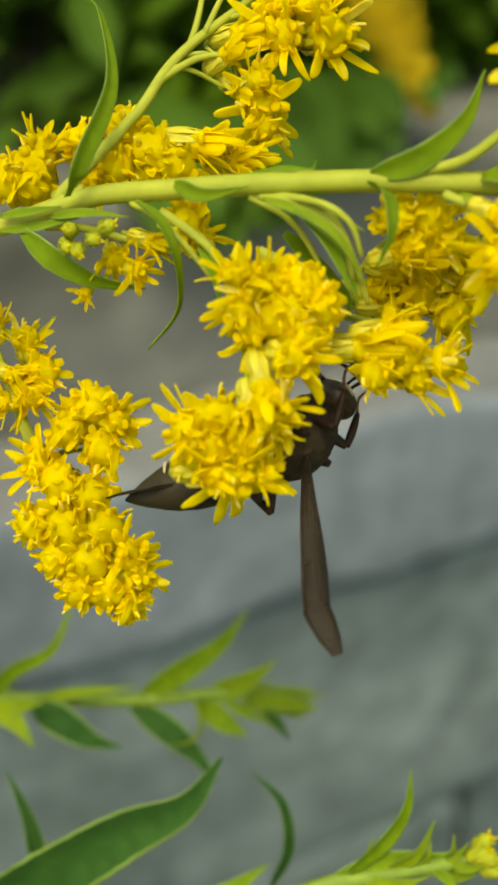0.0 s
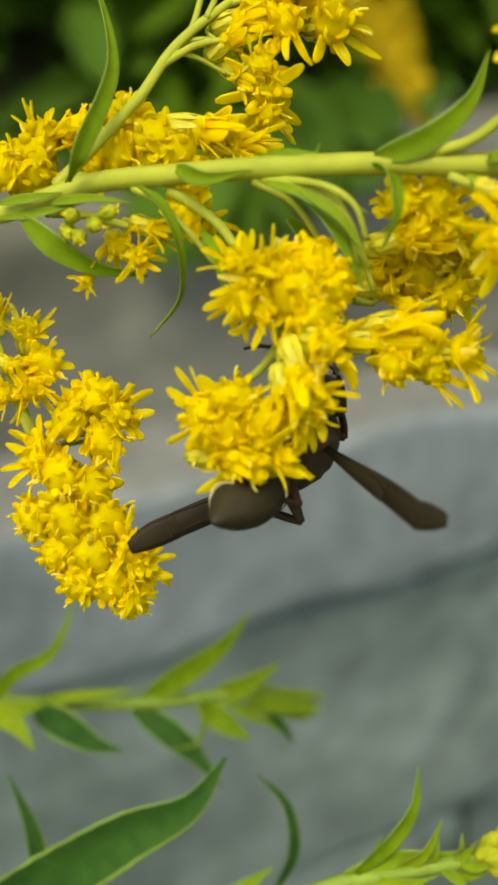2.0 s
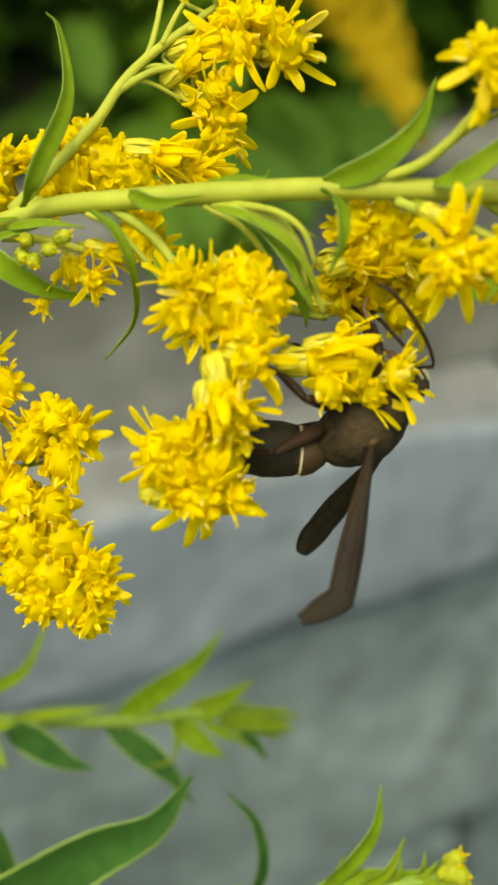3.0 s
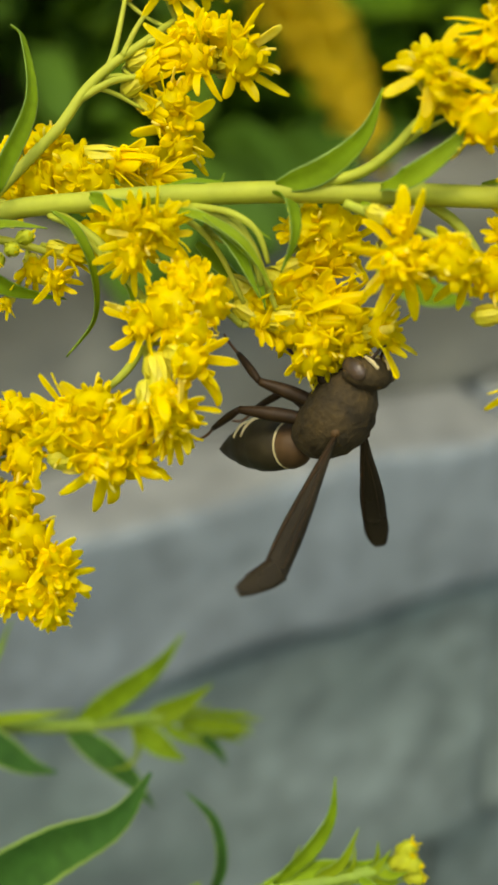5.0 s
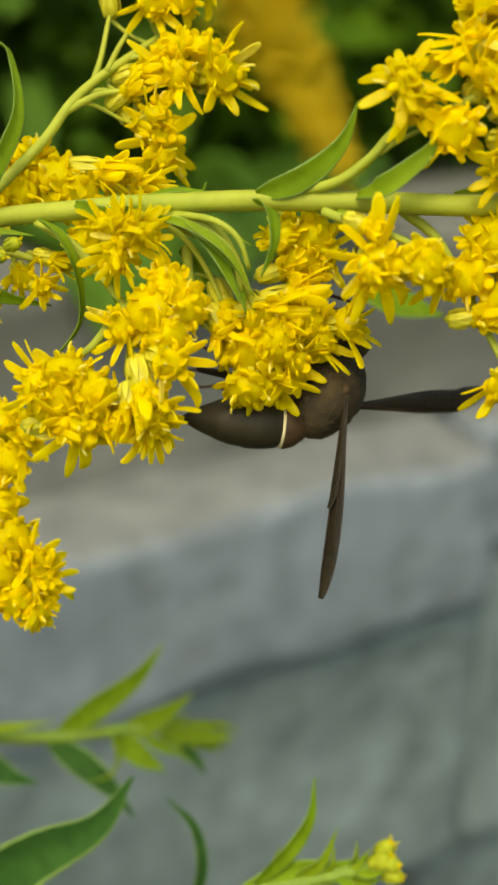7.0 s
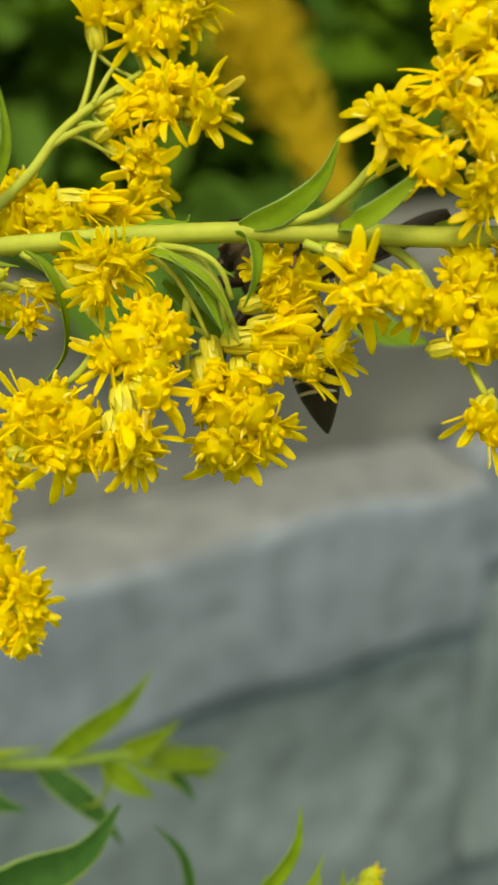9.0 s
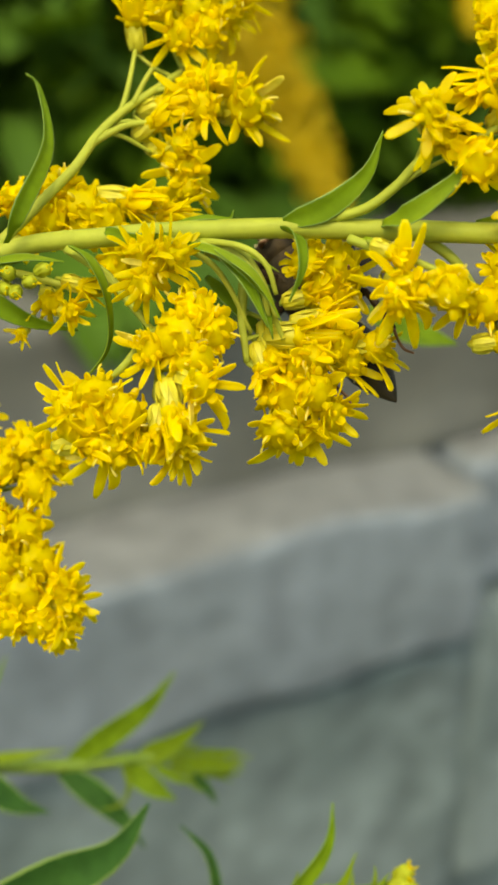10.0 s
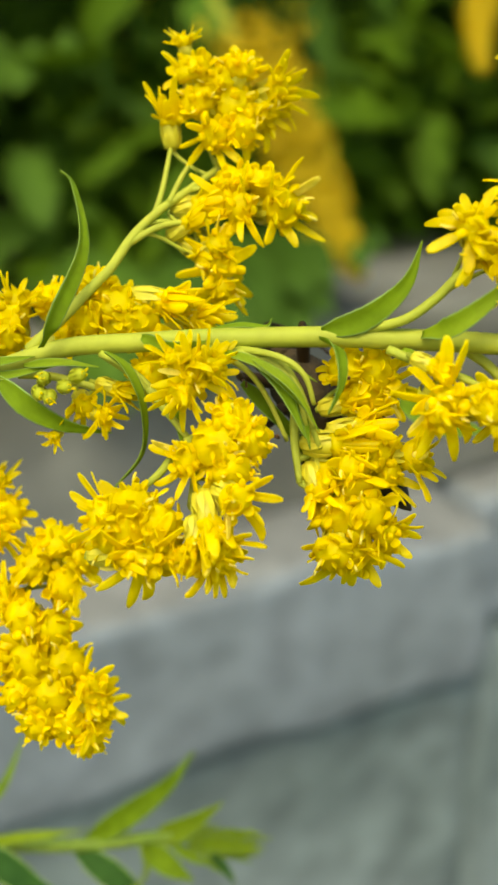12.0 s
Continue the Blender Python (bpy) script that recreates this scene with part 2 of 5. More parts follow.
def head_mesh(seed, style, rays=10):
    """A composite head along z: a cup of bracts, a dome crowded with small florets, and strap-shaped rays."""
    low, high, short, long, slim, wide, core, tufts = {
        "full": (-6, 66, 0.9, 1.8, 0.56, 0.9, 1.32, 13), "open": (-18, 30, 1.8, 2.8, 0.55, 0.82, 0.85, 12),
        "shaggy": (12, 74, 1.7, 3.0, 0.52, 0.82, 1.15, 11), "bell": (62, 84, 1.9, 3.0, 0.5, 0.78, 0.75, 9),
        "bud": (70, 88, 0.8, 1.3, 0.35, 0.5, 0.5, 0)}[style]
    rnd = random.Random(seed)
    bm = bmesh.new()
    neck = 0.62 if style == "bell" else 0.8
    lathe(bm, [(0, 0.22, 0), (0.3, 0.5, 0), (1.1, neck, 0), (2.0, neck, 0), (2.4, 0.5, 0)], 12, 2, Matrix.Rotation(-math.pi / 2, 4, "Y"))
    for k in range(9):
        a = 2 * math.pi * (k + rnd.random() * 0.5) / 9
        o = Vector((math.cos(a), math.sin(a), 0))
        top = 1.3 + rnd.random() * 1.0
        blade(bm, [o * 0.5 + Vector((0, 0, 0.2)), o * (neck + 0.08) + Vector((0, 0, top * 0.55)), o * (neck + 0.1) + Vector((0, 0, top))], [0.42, 0.46, 0.08], o, 0.2, 0.06, 3, 2)
    dome = bmesh.new()
    bmesh.ops.create_icosphere(dome, subdivisions=3, radius=1)
    for v in dome.verts:
        c = v.co.copy()
        v.co = Vector((c.x * core, c.y * core, 2.15 + c.z * core * 0.8)) + c * 0.3 * core * noise.noise(c * 3.2 + Vector((seed, 0, 0)))
    for f in dome.faces:
        bm.faces.new([bm.verts.new(v.co) for v in f.verts]).material_index = 2 if style == "bud" else 1
    dome.free()
    bmesh.ops.remove_doubles(bm, verts=bm.verts, dist=0.0005)
    # rays: long narrow straps of uneven length, some curled, some pressed together
    for k in range(rays):
        a = 2 * math.pi * (k + rnd.uniform(-0.45, 0.45)) / rays
        o = Vector((math.cos(a), math.sin(a), 0))
        e = radians(rnd.uniform(low, high))
        length = rnd.uniform(short, long) * (1.25 if rnd.random() < 0.15 else 1)
        d = o * math.cos(e) + Vector((0, 0, math.sin(e)))
        p = o * core * 0.55 + Vector((0, 0, 1.9))
        bend = Vector((rnd.uniform(-0.3, 0.3), rnd.uniform(-0.3, 0.3), rnd.uniform(-0.5, 0.2)))
        if rnd.random() < 0.15:
            bend = bend * 2.2
        w = rnd.uniform(slim, wide)
        up = (Vector((0, 0, 1)) - d * d.z).normalized() + Vector((rnd.uniform(-0.6, 0.6), rnd.uniform(-0.6, 0.6), 0))
        # about one ray in fourteen is coloured cream to paint a bright highlight
        blade(bm, [p, p + d * length * 0.35, p + d * length * 0.75 + bend * 0.4, p + d * length + bend], [0.32, w * 0.75, w, w, w * 0.95, w * 0.78, w * 0.34],
              up, rnd.uniform(-0.3, 0.45), 0.11, 3, 3 if rnd.random() < 0.07 else 0, twist=rnd.uniform(-0.6, 0.6))
    # florets: short lobes all over the dome, with a few pale styles
    for k in range(tufts):
        z = 1 - (k + 0.5) / tufts * (1.15 if style == "full" else 0.9)
        a = 2.4 * k + rnd.uniform(-0.4, 0.4)
        r = math.sqrt(max(0, 1 - z * z))
        d = Vector((r * math.cos(a), r * math.sin(a), z + 0.25)).normalized()
        p = Vector((r * math.cos(a) * core, r * math.sin(a) * core, 2.15 + z * core * 0.8)) * 0.93
        p.z += 0.14
        side = d.orthogonal().normalized()
        side = Matrix.Rotation(rnd.uniform(0, 6.28), 3, d) @ side
        length, w = rnd.uniform(0.35, 0.9), rnd.uniform(0.5, 0.85)
        blade(bm, [p, p + d * length * 0.55, p + d * length + side * rnd.uniform(0.0, 0.3)], [w * 0.8, w, w, w * 0.6], side, rnd.uniform(0, 0.5), 0.14, 3, 1)
        if rnd.random() < 0.14:
            q = p + d * length
            tube(bm, [p, q, q + d * 0.35 + side * 0.15], [0.1, 0.1, 0.08], 5, 2, 3)
    bmesh.ops.scale(bm, vec=(MM,) * 3, verts=bm.verts)
    me = bpy.data.meshes.new("flower_head")
    bm.to_mesh(me)
    bm.free()
    me.shade_smooth()
    for m in (PETAL, DISC, BUD if style == "bud" else BRACT, CREAM_STYLE_GLINT):
        me.materials.append(m)
    return me


HEADS = {"full": [head_mesh(11, "full", 11), head_mesh(23, "full", 10), head_mesh(37, "full", 12), head_mesh(41, "full", 10), head_mesh(43, "full", 9)],
         "open": [head_mesh(59, "open", 10), head_mesh(61, "open", 9), head_mesh(67, "open", 11)],
         "shaggy": [head_mesh(97, "shaggy", 12), head_mesh(101, "shaggy", 10), head_mesh(103, "shaggy", 13), head_mesh(107, "shaggy", 9)],
         "bell": [head_mesh(113, "bell", 11), head_mesh(127, "bell", 12), head_mesh(131, "bell", 10)],
         "bud": [head_mesh(71, "bud", 6), head_mesh(83, "bud", 5)]}
flower_rnd = random.Random(5)


def toward(d, spin=0.0):
    """A turn that brings z to the way d."""
    return Vector(d).to_track_quat("Z", "Y").to_matrix().to_4x4() @ Matrix.Rotation(spin, 4, "Z")


def flower(raceme, root, place, way, size=1.0, kind="full"):
    """A flower head whose cup starts at place (plant millimetres) and opens towards way."""
    ob = new("flower_bud" if kind == "bud" else "flower_head", flower_rnd.choice(HEADS[kind]))
    ob.parent = raceme
    at = (Vector(place) - Vector(root)) * MM
    ob.matrix_basis = Matrix.Translation(at) @ toward(Vector(way).normalized(), flower_rnd.uniform(0, 6.28)) @ Matrix.Scale(size, 4)
    return ob


def raceme(plant, stalk, heads, radius=0.42, label=""):
    """A stalk with flower heads: each head (kind, size, middle of its florets, way it opens)."""
    root = stalk[0]
    bm = bmesh.new()
    tube(bm, stalk, [radius, radius * 0.85, radius * 0.6], 8, 6, 0, 0.06, root)
    line = spline(stalk, 6)
    rnd = random.Random(int(abs(stalk[-1][0]) * 1000) + len(heads))
    ob = part("raceme", bm, [STEM], plant, label)
    ob.matrix_basis = Matrix.Translation(Vector(root) * MM)
    for kind, size, middle, way in heads:
        w = Vector(way).normalized()
        p = Vector(middle) - w * 2.2 * size
        near = min(line, key=lambda q: (q - p).length + (0.3 if q == line[0] else 0))
        if (near - p).length > 0.3:
            bm = bmesh.new()
            sag = (near + p) / 2 + Vector((rnd.uniform(-0.3, 0.3), 0.2, 0.25)) - w * 0.3
            tube(bm, [near, sag, p, p + w * 0.4 * size], [0.2, 0.17, 0.2, 0.26], 6, 4, 0, 0, root)
            part("pedicel", bm, [STEM], ob)
        flower(ob, root, p, w, size, kind)
    return ob


def leaf(plant, points, width, mat=LEAF, face=(0, -1, 0.2), fold=0.3, rim=True, teeth=0.03, name="leaf", twist=0.0, shape=None):
    bm = bmesh.new()
    w = shape or [0.4, 0.85, 1.0, 0.92, 0.75, 0.52, 0.28, 0.05]
    blade(bm, points, [width * k for k in w], face, fold, 0.14, 8, 0, teeth, (0, 0, 0), 1 if rim else None, twist)
    return part(name, bm, [mat, RIM], plant)


def ground_point(x, y, z=0.0):
    """A world point in plant millimetres."""
    return tuple(PLANT.inverted() @ Vector((x, y, z)) / MM)


# ---- setting: ground, stone wall, bank with shrubs ----
WALL = Matrix.Translation((0.157, 0.531, 0.0)) @ Matrix.Rotation(radians(29.06), 4, "Z")


def terrain():
    """One sheet: level in front of the wall, a bank behind it, out to the horizon."""
    bm = bmesh.new()
    cuts = [-400, -60, -12, -4, -2, -1.2, -0.8, -0.5, -0.3, -0.15, 0, 0.15, 0.3, 0.5, 0.8, 1.2, 2, 4, 12, 60, 400]
    deep = [-400, -60, -12, -4, -2, -1, -0.6, -0.4, -0.2, -0.05, 0.05, 0.09, 0.14, 0.2, 0.3, 0.45, 0.7, 1, 1.6, 3, 8, 40, 400]
    grid = []
    for v in deep:
        row = []
        for u in cuts:
            z = -0.19 if v < 0.08 else 0.36 if v < 0.12 else 0.405 + min(0.06, (v - 0.12) * 0.1)
            rough = 0.012 * noise.noise(Vector((u * 5, v * 5, 0)))
            row.append(bm.verts.new(WALL @ Vector((u, v, z + rough - 0.006))))
        grid.append(row)
    for a, b in zip(grid, grid[1:]):
        for i in range(len(cuts) - 1):
            bm.faces.new((a[i], a[i + 1], b[i + 1], b[i]))
    return tagged(part("ground", bm, SOIL, scale=1), "dark soil with low weeds, banked behind the stone wall", "ground", kind="structure")


terrain()
stone_wall = tagged(new("stone_wall"), "weathered grey stone retaining wall in stepped courses", "wall", kind="structure")
stone_wall.matrix_world = WALL


def stone(length, depth, height, at, mat, seed):
    """A rough-hewn block with worn, uneven edges; at is its left front lower corner along the wall."""
    bm = bmesh.new()
    bmesh.ops.create_cube(bm, size=1)
    bmesh.ops.subdivide_edges(bm, edges=bm.edges[:], cuts=27, use_grid_fill=True)
    half, r = Vector((length, depth, height)) / 2, 0.011
    shift = Vector((seed * 3.1, seed * 1.7, 0))
    for v in bm.verts:
        # crowd the rows towards the edges, then round those off
        q = Vector([h * math.copysign(1 - (1 - abs(2 * c)) ** 1.6, c) for c, h in zip(v.co, half)])
        core = Vector([max(-h + r, min(h - r, c)) for c, h in zip(q, half)])
        q = core + (q - core).normalized() * r if (q - core).length > 1e-6 else q
        q += 0.006 * noise.noise_vector(q * 12 + shift) + 0.0022 * noise.noise_vector(q * 55 + shift)
        v.co = q + Vector((at[0] + length / 2, at[1] + depth / 2, at[2] + height / 2))
    return part("stone", bm, mat, stone_wall, scale=1)


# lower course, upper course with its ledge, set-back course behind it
stone(0.692, 0.17, 0.208, (-0.68, 0.016, -0.014), STONE_LOWER, 1)
stone(0.5, 0.17, 0.222, (0.015, 0.022, -0.014), STONE_LOWER, 2)
stone(0.5, 0.16, 0.206, (-1.185, 0.02, -0.014), STONE_LOWER, 3)
stone(0.6, 0.17, 0.19, (-0.63, 0.02, -0.21), STONE_LOWER, 11)
stone(0.5, 0.15, 0.18, (0.0, 0.05, -0.21), STONE_LOWER, 12)
stone(0.5, 0.16, 0.186, (-1.14, 0.02, -0.21), STONE_LOWER, 13)
stone(0.507, 0.15, 0.103, (-0.505, 0.0, 0.204), STONE, 4)
stone(0.43, 0.15, 0.094, (0.014, 0.034, 0.212), STONE, 5)
stone(0.5, 0.15, 0.1, (-1.01, 0.008, 0.204), STONE, 6)
stone(0.83, 0.12, 0.122, (-0.56, 0.066, 0.3), STONE_WARM, 7)
stone(0.4, 0.12, 0.118, (0.275, 0.07, 0.3), STONE_WARM, 9)
stone(0.45, 0.12, 0.118, (-1.015, 0.07, 0.3), STONE_WARM, 10)


def shrubs(name, label, count, box, size, mat, seed, category):
    """Undergrowth of many bent leaves on thin twigs."""
    rnd = random.Random(seed)
    bm = bmesh.new()
    (x0, x1), (y0, y1), (z0, z1) = box
    for k in range(count):
        p = Vector((rnd.uniform(x0, x1), rnd.uniform(y0, y1), z0 + (z1 - z0) * rnd.random() ** 1.2))
        p.z -= 0.12 * (1 - (p.y - y0) / (y1 - y0)) * noise.noise(p * 4)
        d = Vector((rnd.gauss(0, 1), rnd.gauss(-0.4, 0.8), rnd.gauss(-0.3, 0.7))).normalized()
        length = size * rnd.uniform(0.6, 1.4)
        s = d.cross(Vector((rnd.gauss(0, 0.4), rnd.gauss(0, 0.4), 1))).normalized() * length * rnd.uniform(0.16, 0.28)
        n = d.cross(s).normalized() * length * 0.08
        sag = Vector((0, 0, -length * rnd.uniform(0.05, 0.3)))
        pts = [p, p + d * length * 0.3 + s + n, p + d * length * 0.35, p + d * length * 0.3 - s + n,
               p + d * length * 0.7 + s * 0.8 + n + sag * 0.5, p + d * length * 0.7 + sag * 0.5, p + d * length * 0.7 - s * 0.8 + n + sag * 0.5, p + d * length + sag]
        v = [bm.verts.new(WALL @ q) for q in pts]
        for f in ((0, 1, 2), (0, 2, 3), (1, 4, 5, 2), (2, 5, 6, 3), (4, 7, 5), (5, 7, 6)):
            bm.faces.new([v[i] for i in f])
    for k in range(count // 40):
        p = Vector((rnd.uniform(x0, x1), rnd.uniform(y0, y1), 0.4))
        q = p + Vector((rnd.gauss(0, 0.05), rnd.gauss(0, 0.05), (z1 - z0) * rnd.uniform(0.5, 1)))
        tube(bm, [WALL @ p, WALL @ ((p + q) / 2), WALL @ q], [0.003, 0.002, 0.001], 5, 2)
    return tagged(part(name, bm, mat, scale=1), label, category, kind="stuff")


shrubs("shrub_foliage", "dark green leafy shrubs growing above the wall", 15000, ((-1.1, 1.3), (0.22, 0.9), (0.40, 1.05)), 0.05, HEDGE, 3, "shrubs")
shrubs("far_foliage", "deep green hedge leaves in shade behind the shrubs", 7000, ((-2.0, 2.4), (0.95, 1.6), (0.42, 1.6)), 0.095, HEDGE, 4, "hedge")
shrubs("weeds", "fresh green weeds along the top of the wall", 520, ((-0.16, 0.32), (0.2, 0.42), (0.415, 0.58)), 0.06, BROAD, 8, "weeds")


def drooping_weeds():
    """Long leaves that rise from the bank and hang over the top course."""
    rnd = random.Random(21)
    bm = bmesh.new()
    for k in range(60):
        u = rnd.uniform(-0.23, -0.07)
        low = 0.397 + max(0, u + 0.16) * 0.55 + rnd.random() ** 2 * 0.03
        base = Vector((u + rnd.uniform(-0.03, 0.03), rnd.uniform(0.17, 0.24), 0.405))
        tip = Vector((u, rnd.uniform(0.03, 0.055), low))
        top = (base + tip) / 2 + Vector((rnd.uniform(-0.02, 0.02), 0, rnd.uniform(0.015, 0.04) if u < -0.13 else rnd.uniform(0.012, 0.022)))
        over = tip + (top - tip) * 0.4 + Vector((0, -0.012, 0.012))
        w = rnd.uniform(0.014, 0.03)
        blade(bm, [WALL @ base, WALL @ top, WALL @ over, WALL @ tip], [w * q for q in (0.2, 0.5, 0.85, 1, 0.9, 0.6, 0.1)], (rnd.uniform(-0.6, 0.6), -0.8, 0.5), 0.25, 0.0006, 4)
    return tagged(part("drooping_weeds", bm, HEDGE, scale=1), "dark green long-leaved weeds drooping over the wall top", "weeds", kind="stuff")


drooping_weeds()


def plume(arc, width, seed):
    """A far goldenrod: an arching stem with a one-sided plume of tiny flower heads; arc in world metres."""
    rnd = random.Random(seed)
    top = new("goldenrod_plume")
    line = spline(arc, 8)
    bm = bmesh.new()
    tube(bm, arc, [0.0028, 0.0024, 0.002, 0.0012], 6, 6)
    part("stem", bm, STEM, top, scale=1)
    bm = bmesh.new()
    n = len(line)
    for k in range(5600):
        i = rnd.randrange(int(n * 0.45), n)
        u = (i - n * 0.45) / (n * 0.55)
        w = width * (1.15 - 1.02 * u)
        c = line[i - 1].lerp(line[i], rnd.random()) + Vector((rnd.gauss(0, 0.42), rnd.gauss(0, 0.3), rnd.gauss(0.1, 0.42))) * w
        r = rnd.uniform(0.002, 0.0036)
        m = Matrix.Translation(c) @ Euler((rnd.random() * 6, rnd.random() * 6, 0)).to_matrix().to_4x4()
        a, b, c, e = [bm.verts.new(m @ Vector(q) * 1) for q in ((r, 0, 0), (-r * 0.6, r * 0.9, 0), (-r * 0.6, -r * 0.9, 0), (0, 0, r * 1.4))]
        for f in ((a, c, b), (a, b, e), (b, c, e), (c, a, e)):
            bm.faces.new(f)
    part("flower_plume", bm, PLUME, top, "dense yellow plume", scale=1)["kind"] = "stuff"
    return tagged(top, "yellow goldenrod plume arching over the shrubs", "wildflower", "goldenrod plumes")


plume([(-0.12, 0.98, 0.43), (-0.034, 0.600, 0.625), (-0.012, 0.580, 0.586), (0.007, 0.570, 0.553), (0.024, 0.560, 0.524), (0.040, 0.550, 0.497), (0.055, 0.540, 0.469), (0.067, 0.530, 0.450)], 0.02, 1)
plume([(0.42, 1.02, 0.43), (0.246, 0.917, 0.717), (0.210, 0.846, 0.661), (0.179, 0.777, 0.607), (0.163, 0.738, 0.572), (0.161, 0.715, 0.545)], 0.016, 2)
plume([(0.1, 1.1, 0.43), (-0.024, 0.978, 0.708), (0.003, 0.883, 0.645), (0.028, 0.818, 0.601), (0.051, 0.778, 0.561)], 0.025, 3)

# ---- the goldenrod in flower ----
goldenrod = tagged(new("goldenrod"), "goldenrod stem arching over with clusters of bright yellow flowers", "wildflower")
goldenrod.matrix_world = PLANT

bm = bmesh.new()
tube(bm, [ground_point(-0.16, 0.03, -0.2), ground_point(-0.14, 0.02, 0.25), (-62, 4, -30), (-36, 2, 6), (-25.2, 2.0, 12.8), (-21.7, 1.0, 13.6), (-16.0, 0.4, 15.4), (-10.3, -1.0, 15.7), (-4.9, -2.5, 15.8), (3.3, -3.5, 15.9),
          (11.3, -4.3, 15.6), (21.5, -5.0, 15.3), (38, 1, 18), (60, 4, 24)],
     [1.3, 1.2, 1.0, 0.7, 0.66, 0.62, 0.66, 0.68, 0.7, 0.7, 0.72, 0.7, 0.6, 0.3], 20, 8, 0, 0.09)
part("stem", bm, STEM, goldenrod, "ridged pale green stem")

# side branches with their flower heads
raceme(goldenrod, [(-18.6, 1, 15.3), (-16, 1, 17.9), (-14, 2, 20.4), (-12.6, 2, 21.9), (-10.9, 3, 24.8), (-9, 4, 27), (-6.7, 5, 29), (-4.5, 7, 31.3)], [
    ("full", 1.10, (-6.6, 5.6, 39.0), (-0.24, -0.40, 0.89)), ("full", 1.04, (-2.6, 5.8, 39.4), (0.31, -0.40, 0.86)), ("shaggy", 1.04, (0.4, 6.6, 37.9), (0.91, -0.40, 0.08)),
    ("full", 1.21, (-3.2, 6.2, 36.4), (0.22, -0.90, 0.38)), ("full", 1.10, (-6.2, 5.6, 36.4), (-0.62, -0.70, 0.36)), ("bell", 1.10, (-8.4, 6.2, 35.0), (-0.08, -0.40, 0.91)),
    ("shaggy", 1.04, (-4.8, 5.6, 33.6), (0.33, -0.75, -0.57)), ("full", 0.99, (-2.5, 5.7, 34.1), (0.55, -0.70, -0.46)), ("shaggy", 0.88, (-0.7, 6.3, 35.6), (0.56, -0.50, -0.66)),
    ("full", 1.04, (-4.6, 5.9, 38.2), (0.00, -0.75, 0.66)), ("shaggy", 0.61, (-7.4, 6.7, 41.8), (-0.25, -0.30, 0.92))], 0.46, "branch rising from the stem")
raceme(goldenrod, [(-11.6, 2.6, 23.8), (-8.9, 3.5, 25.6), (-6.2, 4.4, 26.2)], [
    ("full", 1.04, (-3.1, 5.0, 29.7), (-0.08, -0.45, 0.89)), ("full", 1.04, (-0.7, 4.8, 29.5), (0.43, -0.50, 0.75)), ("shaggy", 1.38, (0.7, 4.8, 27.5), (0.71, -0.70, -0.10)),
    ("shaggy", 1.10, (-2.7, 3.9, 27.3), (-0.50, -0.85, -0.18)), ("bell", 1.10, (-5.9, 4.7, 27.7), (0.93, -0.35, 0.13)), ("bell", 0.94, (-6.7, 4.2, 26.0), (0.81, -0.35, 0.47)),
    ("open", 1.23, (-4.1, 4.8, 22.5), (0.18, -0.85, -0.50)), ("bell", 0.99, (-5.9, 5.1, 23.8), (0.70, -0.40, -0.59)), ("shaggy", 0.88, (-4.4, 4.0, 24.4), (0.75, -0.60, 0.27)),
    ("shaggy", 0.88, (-3.8, 5.0, 20.9), (0.08, -0.50, -0.86))], 0.3)
raceme(goldenrod, [(-18.7, 4, 15.8), (-16.1, 4, 17.2), (-11.7, 4, 18.6), (-8.1, 4, 18.6)], [
    ("full", 1.10, (-14.2, 3.6, 20.9), (-0.16, -0.40, 0.90)), ("full", 1.04, (-17.3, 4.1, 19.9), (-0.53, -0.40, 0.75)), ("full", 1.21, (-12.3, 3.5, 19.4), (0.09, -0.85, 0.52)),
    ("full", 1.10, (-14.6, 3.1, 18.0), (-0.60, -0.80, 0.00)), ("full", 1.10, (-10.2, 3.5, 18.0), (0.62, -0.75, -0.23)), ("full", 1.04, (-12.3, 3.8, 17.4), (0.12, -0.70, -0.70)),
    ("shaggy", 0.94, (-16.3, 3.9, 17.1), (-0.67, -0.70, -0.24)), ("bell", 1.32, (-8.6, 3.3, 19.6), (0.96, -0.20, -0.20)), ("bell", 1.26, (-5.9, 3.7, 18.3), (0.96, -0.25, -0.10)),
    ("shaggy", 0.77, (-6.8, 3.7, 19.0), (0.90, -0.40, -0.16))], 0.4)
raceme(goldenrod, [(-24.5, 4, 14.3), (-24, 4, 16.7), (-22.4, 4, 18.3)], [
    ("full", 1.26, (-20.6, 4.0, 18.4), (-0.30, -0.50, 0.81)), ("full", 1.10, (-20.7, 3.5, 16.4), (0.14, -0.60, -0.79)), ("full", 1.10, (-22.5, 3.3, 17.0), (-0.71, -0.70, 0.00)),
    ("shaggy", 0.94, (-20.0, 3.9, 19.6), (0.33, -0.30, 0.90))], 0.4)
